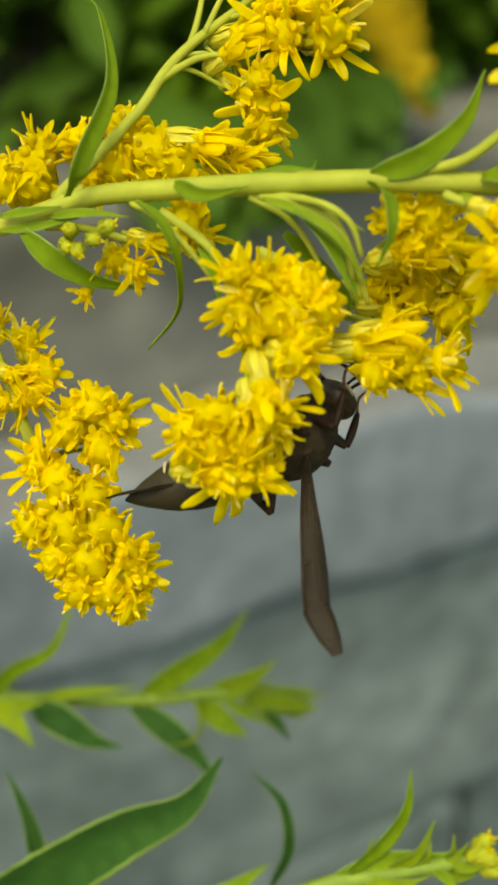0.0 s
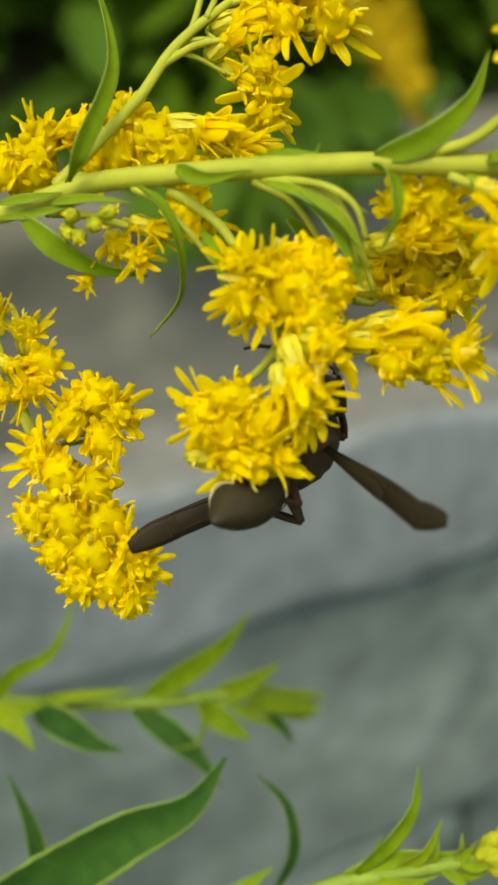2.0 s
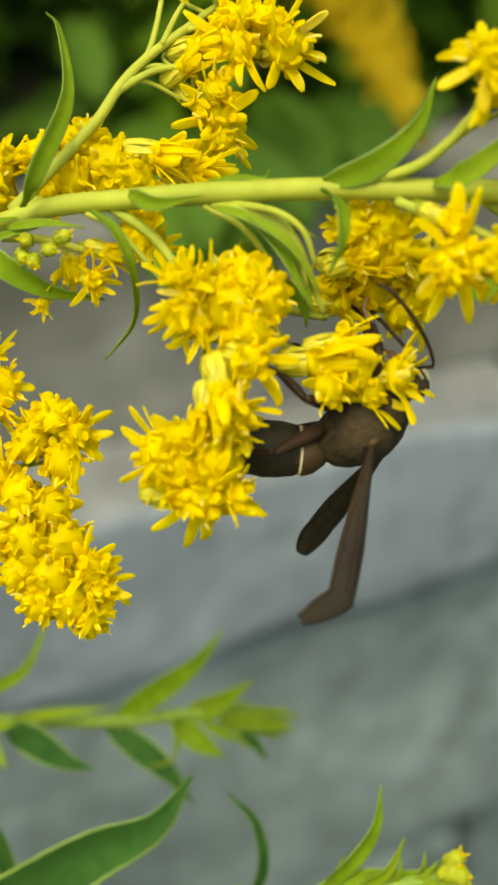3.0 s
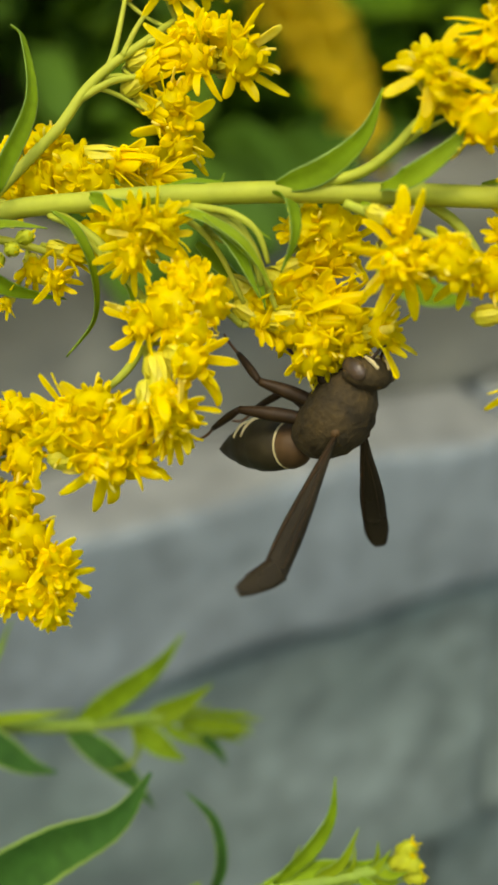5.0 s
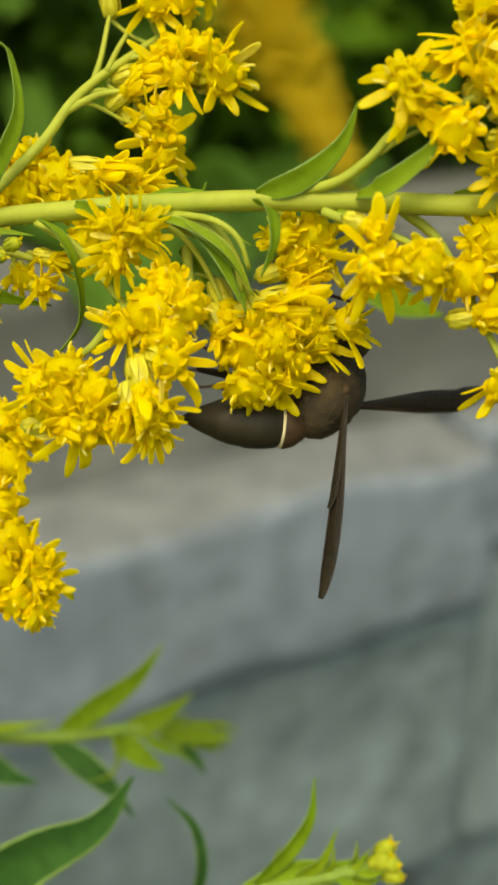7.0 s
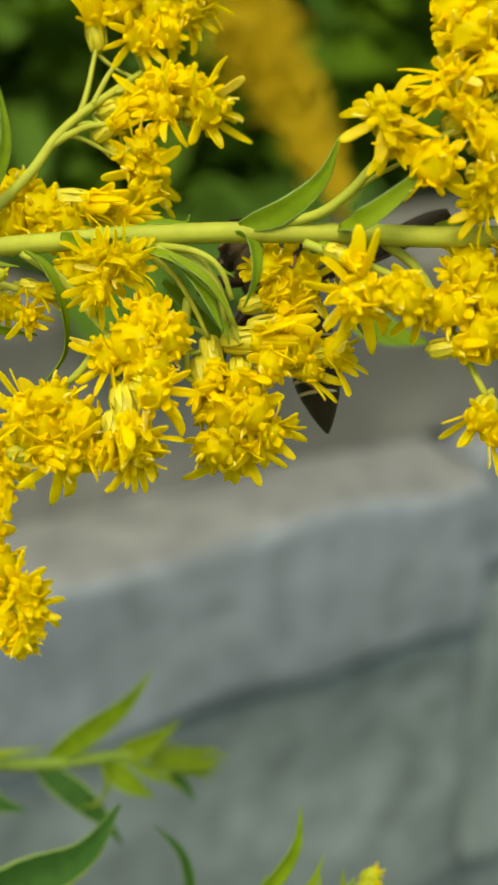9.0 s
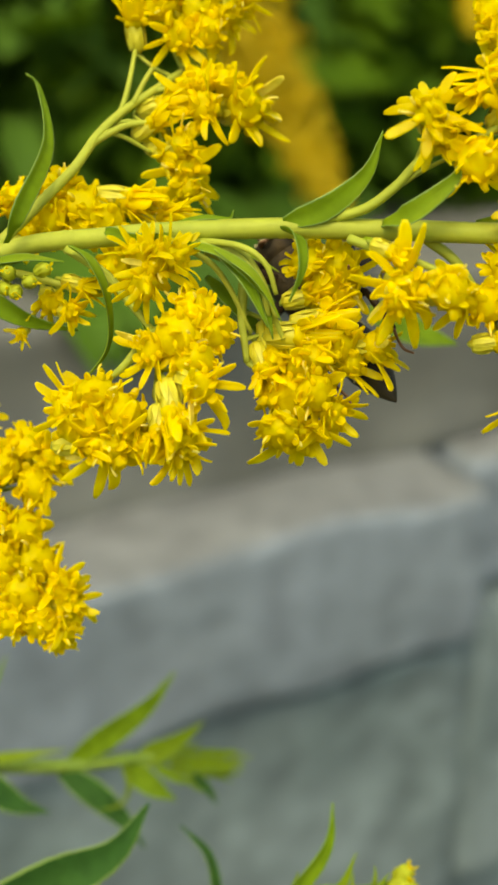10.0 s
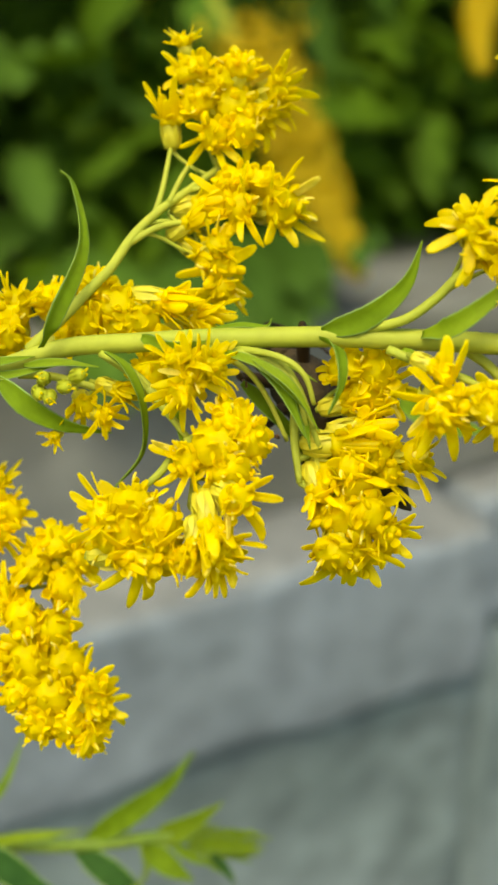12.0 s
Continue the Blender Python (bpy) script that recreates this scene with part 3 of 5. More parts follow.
raceme(goldenrod, [(5, -3.7, 16.3), (8.6, -5.1, 16.8), (10.9, -6.2, 18.2), (13.1, -7.4, 20.2), (17.3, -7.7, 21.7), (21.6, -8, 25.2), (24.2, -7, 29.1)], [
    ("open", 1.21, (13.0, -8.9, 22.9), (-0.30, -0.85, 0.43)), ("shaggy", 0.88, (13.7, -8.6, 21.3), (0.40, -0.60, -0.69)), ("open", 1.10, (17.6, -8.8, 25.8), (-0.40, -0.60, 0.69)),
    ("bell", 0.99, (16.6, -8.1, 24.5), (-0.83, -0.30, -0.48)), ("full", 1.21, (16.4, -8.3, 19.6), (0.21, -0.80, -0.56)), ("full", 1.38, (19.0, -8.4, 28.7), (-0.36, -0.70, 0.62)),
    ("shaggy", 1.10, (18.7, -8.6, 23.2), (0.46, -0.80, 0.39)), ("full", 1.10, (20.2, -9.3, 21.0), (0.44, -0.90, 0.00)), ("shaggy", 0.99, (20.1, -9.0, 18.6), (0.52, -0.80, -0.30)),
    ("shaggy", 0.94, (19.8, -8.0, 16.9), (-0.85, -0.50, -0.15)), ("full", 1.10, (20.7, -8.6, 26.1), (0.60, -0.80, 0.00)), ("full", 1.10, (17.9, -8.0, 30.4), (-0.81, -0.50, 0.30))], 0.38, "branch rising from the stem")
raceme(goldenrod, [(21.6, -8, 25.2), (22, -7.6, 29), (21, -7, 34)], [
    ("full", 1.32, (20.9, -8.0, 30.3), (0.46, -0.80, 0.39)), ("full", 1.21, (18.8, -7.6, 33.0), (-0.46, -0.70, 0.55)), ("full", 1.21, (21.0, -8.4, 33.2), (0.55, -0.70, 0.46)),
    ("shaggy", 1.04, (17.9, -7.5, 35.0), (-0.75, -0.50, 0.43)), ("full", 1.10, (19.8, -7.7, 35.9), (0.00, -0.70, 0.71)), ("full", 1.21, (22.7, -8.4, 28.5), (0.60, -0.80, 0.00)),
    ("full", 1.10, (22.8, -7.7, 24.5), (0.60, -0.80, 0.00)), ("full", 1.10, (22.5, -8.3, 20.4), (0.56, -0.80, -0.21))], 0.3)
raceme(goldenrod, [(7.8, -5, 14.8), (9.7, -6.1, 13.8), (11.9, -7.3, 12.8), (14.6, -7.5, 11.6)], [
    ("open", 1.32, (11.3, -7.6, 10.9), (0.22, -0.90, -0.38)), ("bell", 0.83, (10.5, -7.8, 13.2), (0.79, -0.40, -0.46)), ("shaggy", 0.77, (10.7, -8.3, 9.7), (0.15, -0.50, -0.85)),
    ("full", 1.04, (14.3, -8.3, 10.5), (0.60, -0.80, 0.00))], 0.35)
raceme(goldenrod, [(13.6, -3.4, 15.2), (16, -3.6, 13.1), (18.4, -3.8, 8.6), (20.5, -4.9, 4)], [
    ("shaggy", 1.04, (15.8, -5.8, 10.5), (-0.79, -0.60, -0.14)), ("full", 1.16, (19.4, -5.3, 13.0), (-0.30, -0.80, 0.52)), ("full", 1.10, (17.8, -5.6, 10.1), (0.00, -0.90, -0.44)),
    ("full", 1.21, (21.1, -5.4, 11.2), (0.44, -0.90, 0.00)), ("full", 1.16, (20.6, -5.7, 8.3), (0.30, -0.80, -0.52)), ("bell", 0.99, (18.5, -5.3, 7.3), (0.95, -0.30, 0.00)),
    ("shaggy", 0.99, (20.0, -5.6, 2.3), (-0.43, -0.50, -0.75)), ("shaggy", 0.99, (21.2, -5.4, 1.4), (0.51, -0.60, -0.61)), ("full", 1.21, (23.3, -5.3, 12.0), (0.60, -0.80, 0.00)),
    ("full", 1.10, (23.4, -4.8, 7.2), (0.60, -0.80, 0.00)), ("full", 1.10, (22.8, -5.0, 14.4), (0.36, -0.70, 0.62))], 0.4)
bud_clump = raceme(goldenrod, [(-19.3, 1, 13.5), (-16.6, 1.6, 13.4), (-13.4, 1.8, 12.6), (-10.9, 1.1, 12)], [
    ("full", 1.10, (-9.5, 0.6, 13.7), (-0.66, -0.65, 0.38)), ("shaggy", 0.77, (-14.3, 1.3, 11.2), (0.40, -0.60, -0.69)), ("shaggy", 0.66, (-12.8, 1.0, 10.4), (0.81, -0.50, -0.30)),
    ("bell", 0.88, (-11.8, 1.1, 12.4), (0.90, -0.30, -0.33)), ("shaggy", 0.44, (-16.6, 1.4, 8.8), (-0.59, -0.40, -0.70)), ("shaggy", 0.77, (-8.3, 0.6, 12.4), (0.61, -0.60, -0.51))], 0.36)
for place, way in (((-17.8, -0.1, 12.4), (0.4, -0.6, -0.5)), ((-16.8, -0.3, 12.1), (0.2, -0.8, -0.6)), ((-16.0, -0.6, 12.5), (0.6, -0.8, -0.2)), ((-17.1, -0.3, 12.8), (0, -1, 0.2)), ((-15.2, -0.8, 13.1), (0.8, -0.6, 0.1))):
    flower(bud_clump, (-19.3, 1.0, 13.5), place, way, 0.6, "bud")
raceme(goldenrod, [(-29.3, 9, 14.5), (-27.2, 9, 9.3), (-24.6, 9, 4.1), (-22, 9, -3), (-18.9, 9, -9.1), (-17.1, 9, -12.7)], [
    ("full", 1.16, (-17.2, 7.9, 0.8), (-0.07, -0.60, 0.80)), ("shaggy", 0.99, (-15.2, 7.7, -0.6), (0.83, -0.55, 0.07)), ("full", 1.10, (-18.9, 7.4, -1.1), (-0.57, -0.75, 0.33)),
    ("full", 1.10, (-16.4, 7.5, -2.7), (0.44, -0.90, 0.00)), ("shaggy", 1.10, (-21.4, 7.8, -3.7), (-0.76, -0.55, 0.35)), ("full", 1.16, (-19.6, 6.8, -5.1), (-0.44, -0.90, 0.00))], 0.45)
raceme(goldenrod, [(-23, 9, 0), (-20.4, 9, -5.5), (-18.2, 9, -9.6), (-17.1, 9, -12.7)], [
    ("full", 1.16, (-17.2, 7.3, -6.1), (0.44, -0.90, 0.00)), ("full", 1.10, (-21.8, 7.5, -8.4), (-0.80, -0.60, -0.07)), ("full", 1.21, (-19.0, 6.8, -8.5), (-0.29, -0.95, -0.11)),
    ("full", 1.16, (-16.2, 7.3, -8.7), (0.43, -0.90, 0.08)), ("full", 1.04, (-20.0, 7.2, -11.2), (-0.67, -0.70, -0.24)), ("full", 1.21, (-17.1, 6.6, -11.2), (0.05, -0.95, -0.31)),
    ("shaggy", 1.04, (-14.2, 7.0, -10.8), (0.81, -0.55, 0.22)), ("full", 1.04, (-18.2, 6.6, -13.4), (-0.61, -0.60, -0.51)), ("full", 1.10, (-15.8, 7.0, -13.6), (0.00, -0.75, -0.66)),
    ("full", 0.99, (-14.3, 7.5, -14.7), (0.50, -0.50, -0.71)), ("shaggy", 0.94, (-13.6, 7.3, -12.4), (0.86, -0.50, -0.08))], 0.36)
raceme(goldenrod, [(-27.2, 9, 9.3), (-25, 9, 7), (-22.5, 9, 5.6)], [
    ("shaggy", 0.94, (-22.4, 8.7, 5.7), (0.08, -0.45, 0.89)), ("full", 0.99, (-21.1, 8.5, 3.2), (0.75, -0.60, 0.27)), ("bell", 0.88, (-23.5, 7.9, 3.0), (0.86, -0.40, -0.31)),
    ("shaggy", 0.94, (-21.9, 7.8, 1.3), (0.40, -0.60, -0.69)), ("bell", 0.77, (-24.6, 8.4, 6.9), (0.00, -0.30, 0.95)), ("shaggy", 0.77, (-24.1, 7.7, 0.9), (-0.87, -0.50, 0.00))], 0.3)

# hanging racemes that swing with the wasp's weight
hang_a = raceme(goldenrod, [(-4.8, -2.5, 15.2), (-5.2, -3.6, 14.6), (-5.8, -3.8, 14)], [
    ("open", 0.99, (-5.9, -4.7, 13.0), (0.50, -0.85, -0.18)), ("shaggy", 0.88, (-7.0, -4.4, 14.0), (0.00, -0.50, 0.87)), ("shaggy", 0.83, (-4.7, -4.2, 13.5), (0.81, -0.50, 0.30)),
    ("shaggy", 0.88, (-6.8, -4.4, 11.5), (-0.27, -0.60, -0.75))], 0.4)
hang_b = raceme(goldenrod, [(-12.9, -0.4, 15), (-9.9, -1.1, 12.9), (-8.2, -1.9, 10.8), (-6.4, -2.4, 8.6)], [
    ("full", 1.10, (-3.2, -4.0, 9.9), (0.40, -0.60, 0.69)), ("full", 1.04, (-1.8, -3.9, 8.3), (0.79, -0.60, -0.14)), ("full", 1.21, (-4.5, -4.5, 7.9), (-0.41, -0.90, 0.15)),
    ("shaggy", 0.99, (-6.5, -4.1, 6.9), (-0.81, -0.50, -0.30)), ("full", 1.10, (-3.3, -4.3, 6.1), (0.26, -0.85, -0.46))], 0.4)
hang_e = raceme(goldenrod, [(-6.4, -2.4, 8.6), (-5.9, -2.6, 6), (-6.2, -2.7, 3.6)], [
    ("shaggy", 1.10, (-2.9, -5.3, 4.0), (0.61, -0.60, -0.51)), ("bell", 1.26, (-4.7, -5.1, 2.3), (0.24, -0.35, -0.90)), ("shaggy", 1.04, (-3.7, -4.6, 0.5), (0.43, -0.50, -0.75)),
    ("bell", 1.04, (-5.7, -5.1, 0.9), (0.08, -0.40, -0.91)), ("shaggy", 0.94, (-4.2, -4.5, -0.4), (0.22, -0.50, -0.84))], 0.35)
hang_c = raceme(goldenrod, [(-7, -2.4, 8), (-8.4, -2.3, 6), (-10.6, -2, 4.2)], [
    ("full", 1.16, (-10.3, -3.8, 3.7), (-0.07, -0.55, 0.83)), ("shaggy", 1.04, (-12.5, -3.7, 3.0), (-0.78, -0.50, 0.37)), ("full", 1.04, (-8.4, -4.4, 2.5), (0.62, -0.70, 0.36)),
    ("open", 1.23, (-9.4, -4.4, -0.2), (0.09, -0.85, -0.52)), ("bell", 1.04, (-11.3, -3.9, 0.1), (0.94, -0.35, 0.00)), ("shaggy", 0.88, (-7.1, -3.7, 0.1), (0.85, -0.50, 0.15)),
    ("full", 1.04, (-10.5, -4.2, 1.7), (0.30, -0.80, -0.52)), ("full", 0.99, (-8.2, -3.7, 0.9), (0.69, -0.60, -0.40)), ("full", 0.99, (-11.9, -3.9, 1.3), (-0.80, -0.60, 0.00))], 0.35)
raceme(goldenrod, [(5, -0.7, 16), (5.8, -0.8, 14.5), (6.6, -1, 13.2)], [
    ("full", 1.10, (5.2, -1.7, 13.8), (-0.36, -0.70, 0.62)), ("full", 1.16, (7.3, -1.8, 13.8), (0.52, -0.80, 0.30)), ("full", 1.04, (6.5, -1.3, 12.2), (0.33, -0.75, -0.57)),
    ("shaggy", 0.88, (8.4, -1.2, 12.4), (0.75, -0.60, -0.27)), ("bell", 0.99, (5.2, -1.1, 11.3), (0.94, -0.30, 0.17)), ("bell", 0.99, (6.8, -0.8, 11.4), (0.93, -0.30, 0.20))], 0.4)
row_d = raceme(goldenrod, [(-2.4, -1.8, 14.7), (0.1, -2.1, 13.4), (1.5, -1.2, 11), (2.6, -1.3, 9.2)], [
    ("bell", 1.32, (4.6, -2.1, 8.3), (0.95, -0.30, 0.00)), ("bell", 1.21, (6.2, -2.0, 9.4), (0.96, -0.25, 0.10)), ("full", 1.16, (7.5, -1.7, 7.8), (0.79, -0.60, -0.14)),
    ("shaggy", 1.04, (10.2, -2.0, 7.4), (0.86, -0.50, -0.08)), ("shaggy", 0.99, (8.4, -1.5, 6.3), (0.85, -0.50, -0.15)), ("full", 0.99, (5.7, -2.2, 6.7), (0.56, -0.80, -0.21))], 0.5, "hanging green side branch")
low_d = raceme(goldenrod, [(1.5, -1.2, 10.6), (1.4, -1.3, 8), (1.8, -1.3, 4.7)], [
    ("bell", 1.16, (3.7, -0.9, 5.7), (0.25, -0.30, -0.92)), ("shaggy", 1.16, (5.9, -1.6, 4.5), (0.15, -0.50, -0.85)), ("full", 1.21, (4.7, -1.5, 2.2), (-0.13, -0.65, -0.75)),
    ("full", 1.10, (6.8, -2.4, 2.4), (0.55, -0.70, -0.46)), ("shaggy", 0.99, (8.2, -1.3, 1.0), (0.68, -0.45, -0.57)), ("full", 1.10, (4.2, -2.1, -0.3), (-0.22, -0.55, -0.81)),
    ("shaggy", 1.10, (6.0, -1.1, -0.5), (0.22, -0.50, -0.84)), ("bell", 1.04, (3.0, -1.4, 4.2), (0.25, -0.30, -0.92))], 0.4)

# leaves along the stem
leaf(goldenrod, [(3.2, -4.0, 16.2), (6.2, -5.0, 17.1), (9.0, -5.0, 19.5), (10.4, -4.0, 22.9)], 1.80, LEAF, (0.3, -0.9, -0.2))
leaf(goldenrod, [(10.2, -5.2, 15.8), (11.9, -7.3, 16.1), (14.5, -8.5, 18.0), (15.1, -8.5, 19.5)], 1.58, LEAF_PALE, (0.3, -0.9, 0.2))
leaf(goldenrod, [(-17.4, -1.0, 15.3), (-16.3, -2.0, 17.4), (-14.7, 1.0, 23.2), (-16.0, 5.0, 29.1), (-17.3, 7.0, 31.0)], 1.51, LEAF, (1, -0.7, 0.2))
leaf(goldenrod, [(-9.8, -2.4, 15.9), (-7.8, -3.7, 15.0), (-4.8, -3.7, 15.5)], 1.15, LEAF_PALE, (0.1, -1, -0.3), 0.4)
leaf(goldenrod, [(3.0, -5.0, 15.5), (4.0, -6.6, 14.4), (4.2, -7.1, 12.2), (3.4, -6.5, 10.0)], 1.37, LEAF, (0.8, -0.8, 0.1))
leaf(goldenrod, [(-20.6, 0.0, 13.0), (-18.3, 0.0, 11.0), (-15.7, 1.0, 9.7), (-12.4, 3.0, 9.3)], 1.75, LEAF, (0.1, -1, -0.5))
leaf(goldenrod, [(-12.5, -2.0, 14.8), (-10.9, -2.9, 13.4), (-9.8, -2.2, 10.9), (-9.9, -0.1, 7.6), (-12.1, 1.4, 4.9)], 1.0, LEAF_PALE, (0.9, -0.7, 0.1), 0.5)
leaf(goldenrod, [(-4.9, -1.5, 16.6), (-2.6, -2.8, 16.7), (-0.8, -3.0, 16.6), (-0.4, -3.5, 17.2)], 0.65, LEAF, (0, -0.8, 0.7), 0.5)
leaf(goldenrod, [(12.6, 22.0, 13.5), (17.1, 24.0, 12.1), (21.8, 26.0, 11.3)], 5.50, LEAF, (0, -0.8, 0.6))
leaf(goldenrod, [(17.2, -3.7, 16.3), (19.4, -4.8, 16.3), (22.2, -5.0, 16.9)], 0.86, LEAF_PALE, (0, -0.8, 0.6), 0.4)
leaf(goldenrod, [(-2.5, -0.8, 12.8), (-0.8, 0.0, 11.2), (1.7, 0.7, 8.7), (2.1, 0.7, 7.0)], 1.30, LEAF, (0.4, -0.9, 0.2))
# thin young bracts and pedicels below the stem
for a, b, c in (((-3.9, -3.6, 14.7), (-1.0, -4.9, 13.4), (2.2, -4.3, 10.3)), ((-2.7, -2.7, 14.9), (0.2, -4.1, 14.0), (2.8, -4.4, 12.5)),
                ((-1.8, -4.8, 14.1), (1.0, -5.2, 12.0), (3.0, -4.4, 8.9)), ((-18.7, 0.0, 14.0), (-15.7, -1.1, 14.1), (-13.0, -1.3, 13.8)),
                ((-2.6, -2.8, 14.9), (-1.1, -4.0, 13.9), (1.1, -4.2, 13.6)), ((8.8, -5.1, 14.8), (10.1, -6.2, 13.8), (13.6, -6.4, 12.6)),
                ((-22.2, 0.0, 14.0), (-19.7, -0.5, 14.3), (-17.9, -0.1, 14.7)), ((-22.2, 0.0, 13.0), (-19.1, 0.0, 13.4), (-15.0, -0.8, 14.3))):
    leaf(goldenrod, [a, b, c], 0.75, LEAF_PALE, (0.1, -1, 0.3), 0.5, True, 0, "bract")


def side_stalk(line, r):
    bm = bmesh.new()
    tube(bm, line, [r * 0.9, r * 0.78, r * 0.6], 8, 6, 0, 0.05)
    return part("side_stalk", bm, STEM, goldenrod)


side_stalk([(-9.6, 4.0, 26.1), (-8.9, 5.0, 28.8), (-8.3, 6.0, 32.6)], 0.3)
side_stalk([(-8.3, 4.0, 27.6), (-7.3, 5.0, 30.1), (-6.1, 6.0, 32.4)], 0.26)
side_stalk([(-9.9, 4.0, 25.9), (-8.2, 4.0, 26.1), (-6.7, 5.0, 25.2)], 0.22)
side_stalk([(-10.5, 3.0, 25.0), (-8.9, 4.0, 24.8), (-6.9, 5.0, 23.9)], 0.22)
side_stalk([(-7.0, 5.0, 28.8), (-5.6, 5.0, 29.1), (-4.3, 5.0, 28.6)], 0.26)
side_stalk([(11.9, -4.0, 19.1), (13.0, -5.0, 19.7), (15.0, -5.0, 20.7)], 0.24)
side_stalk([(12.7, -4.0, 20.4), (12.9, -5.0, 21.1), (13.4, -5.0, 22.5)], 0.22)
side_stalk([(-4.2, -2.6, 15.0), (-1.1, -3.9, 14.3), (1.2, -4.2, 12.4), (2.1, -3.3, 9.5)], 0.34)
side_stalk([(-3.2, -2.7, 15.1), (-0.0, -5.1, 14.2), (1.8, -5.3, 12.9), (2.6, -4.4, 10.9)], 0.3)
side_stalk([(-2.4, -1.8, 15.1), (0.1, -3.1, 13.2), (2.0, -3.3, 10.5), (3.2, -2.4, 7.9)], 0.32)
side_stalk([(-4.8, -2.5, 15.0), (-2.3, -2.8, 13.6), (-0.7, -2.0, 11.7), (0.9, -1.2, 8.5)], 0.28)
side_stalk([(-13.0, -0.3, 14.9), (-11.1, -1.8, 13.8), (-9.1, -1.4, 11.8), (-6.8, -1.0, 9.0)], 0.3)
side_stalk([(-3.4, -2.7, 15.1), (-0.4, -4.0, 14.4), (1.3, -4.2, 12.5), (2.7, -3.4, 9.3)], 0.34)
for points, width in (([(-1.9, -2.8, 14.7), (0.2, -4.1, 12.2), (2.0, -4.3, 8.5)], 1.5), ([(-0.3, -2.0, 14.2), (1.5, -3.3, 11.5), (2.4, -3.3, 7.8)], 1.3), ([(-8.3, -0.6, 12.0), (-7.3, -1.8, 10.1), (-6.7, -2.0, 7.6)], 0.9)):
    leaf(goldenrod, points, width, LEAF, (0.4, -0.9, 0.2), 0.35)

# ---- lower shoots of other stems, not yet in flower ----


def shoot(label, spine, radius, buds=()):
    top = tagged(new("goldenrod_shoot"), label, "wildflower", "leafy shoots")
    top.matrix_world = PLANT
    bm = bmesh.new()
    tube(bm, spine, [radius * 1.3, radius * 1.2, radius, radius * 0.9, radius * 0.7], 10, 8, 0, 0.05)
    part("stem", bm, SHOOT, top)
    for place, way, size in buds:
        flower(top, (0, 0, 0), place, way, size, "bud")
    return top


shoot_a = shoot("green leafy goldenrod shoot with a tuft of young leaves", [ground_point(-0.2, 0.1, -0.2), ground_point(-0.17, 0.08, 0.3), (-75, 52, -45), (-39.7, 52.0, -35.9), (-31.9, 53.0, -35.4), (-19.4, 54.0, -35.5), (-9.5, 55.0, -34.8), (-2.8, 55.0, -35.5)], 0.9)
leaf(shoot_a, [(-19.4, 54.0, -35.2), (-14.6, 53.0, -31.8), (-10.0, 52.0, -28.2), (-6.8, 52.0, -24.2)], 3.0, LEAF, (0.3, -0.9, 0.1))
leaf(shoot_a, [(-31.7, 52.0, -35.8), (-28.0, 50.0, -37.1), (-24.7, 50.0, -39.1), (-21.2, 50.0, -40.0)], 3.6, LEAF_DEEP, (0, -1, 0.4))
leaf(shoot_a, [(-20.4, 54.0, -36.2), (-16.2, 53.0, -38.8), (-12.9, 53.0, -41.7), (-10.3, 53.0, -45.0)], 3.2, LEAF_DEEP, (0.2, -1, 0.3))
leaf(shoot_a, [(-13.1, 54.0, -35.3), (-12.3, 53.0, -37.9), (-13.3, 52.5, -39.8), (-15.8, 52.0, -40.3)], 0.8, LEAF_PALE, (0.6, -0.8, 0))
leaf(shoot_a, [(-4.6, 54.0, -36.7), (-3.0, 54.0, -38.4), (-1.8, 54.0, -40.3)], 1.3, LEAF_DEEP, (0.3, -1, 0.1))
leaf(shoot_a, [(-12.8, 55.0, -35.7), (-9.4, 54.0, -38.1), (-6.7, 54.0, -39.7)], 2.9, LEAF, (0, -1, 0.2))
leaf(shoot_a, [(-11.5, 55.0, -35.3), (-7.4, 54.0, -33.3), (-3.4, 53.0, -30.3)], 2.9, LEAF_PALE, (0.2, -1, 0.2))
leaf(shoot_a, [(-7.4, 55.0, -35.3), (-2.8, 54.0, -34.4), (1.5, 53.0, -34.0)], 1.9, LEAF_PALE, (0.1, -1, 0.2))
leaf(shoot_a, [(-7.4, 55.0, -36.0), (-2.7, 54.0, -36.2), (1.2, 53.0, -36.4)], 1.9, LEAF_PALE, (0.1, -1, 0))
leaf(shoot_a, [(-6.1, 54.0, -35.3), (-2.1, 52.0, -35.0), (1.6, 50.0, -34.9)], 1.9, LEAF_PALE, (0, -1, 0.1))
leaf(shoot_a, [(-5.4, 55.0, -36.6), (-3.6, 55.0, -38.2), (-2.0, 55.0, -39.4)], 1.9, LEAF, (0.2, -1, 0))
leaf(shoot_a, [(-8.2, 54.6, -35.2), (-4.0, 54.0, -34.6), (0.6, 53.6, -33.6)], 1.1, LEAF_PALE, (0.1, -1, 0.3))
leaf(shoot_a, [(-6.4, 54.8, -35.6), (-2.0, 54.4, -35.5), (2.6, 54.0, -34.6)], 1.2, LEAF_PALE, (0, -1, 0.2))
leaf(shoot_a, [(-7.0, 54.6, -35.8), (-3.0, 54.2, -36.6), (0.4, 54.0, -37.6)], 1.1, LEAF, (0.1, -1, 0.1))
leaf(shoot_a, [(-9.6, 54.6, -35.4), (-6.8, 54.0, -37.0), (-4.0, 53.6, -37.9)], 1.3, LEAF, (0.1, -1, 0.1))
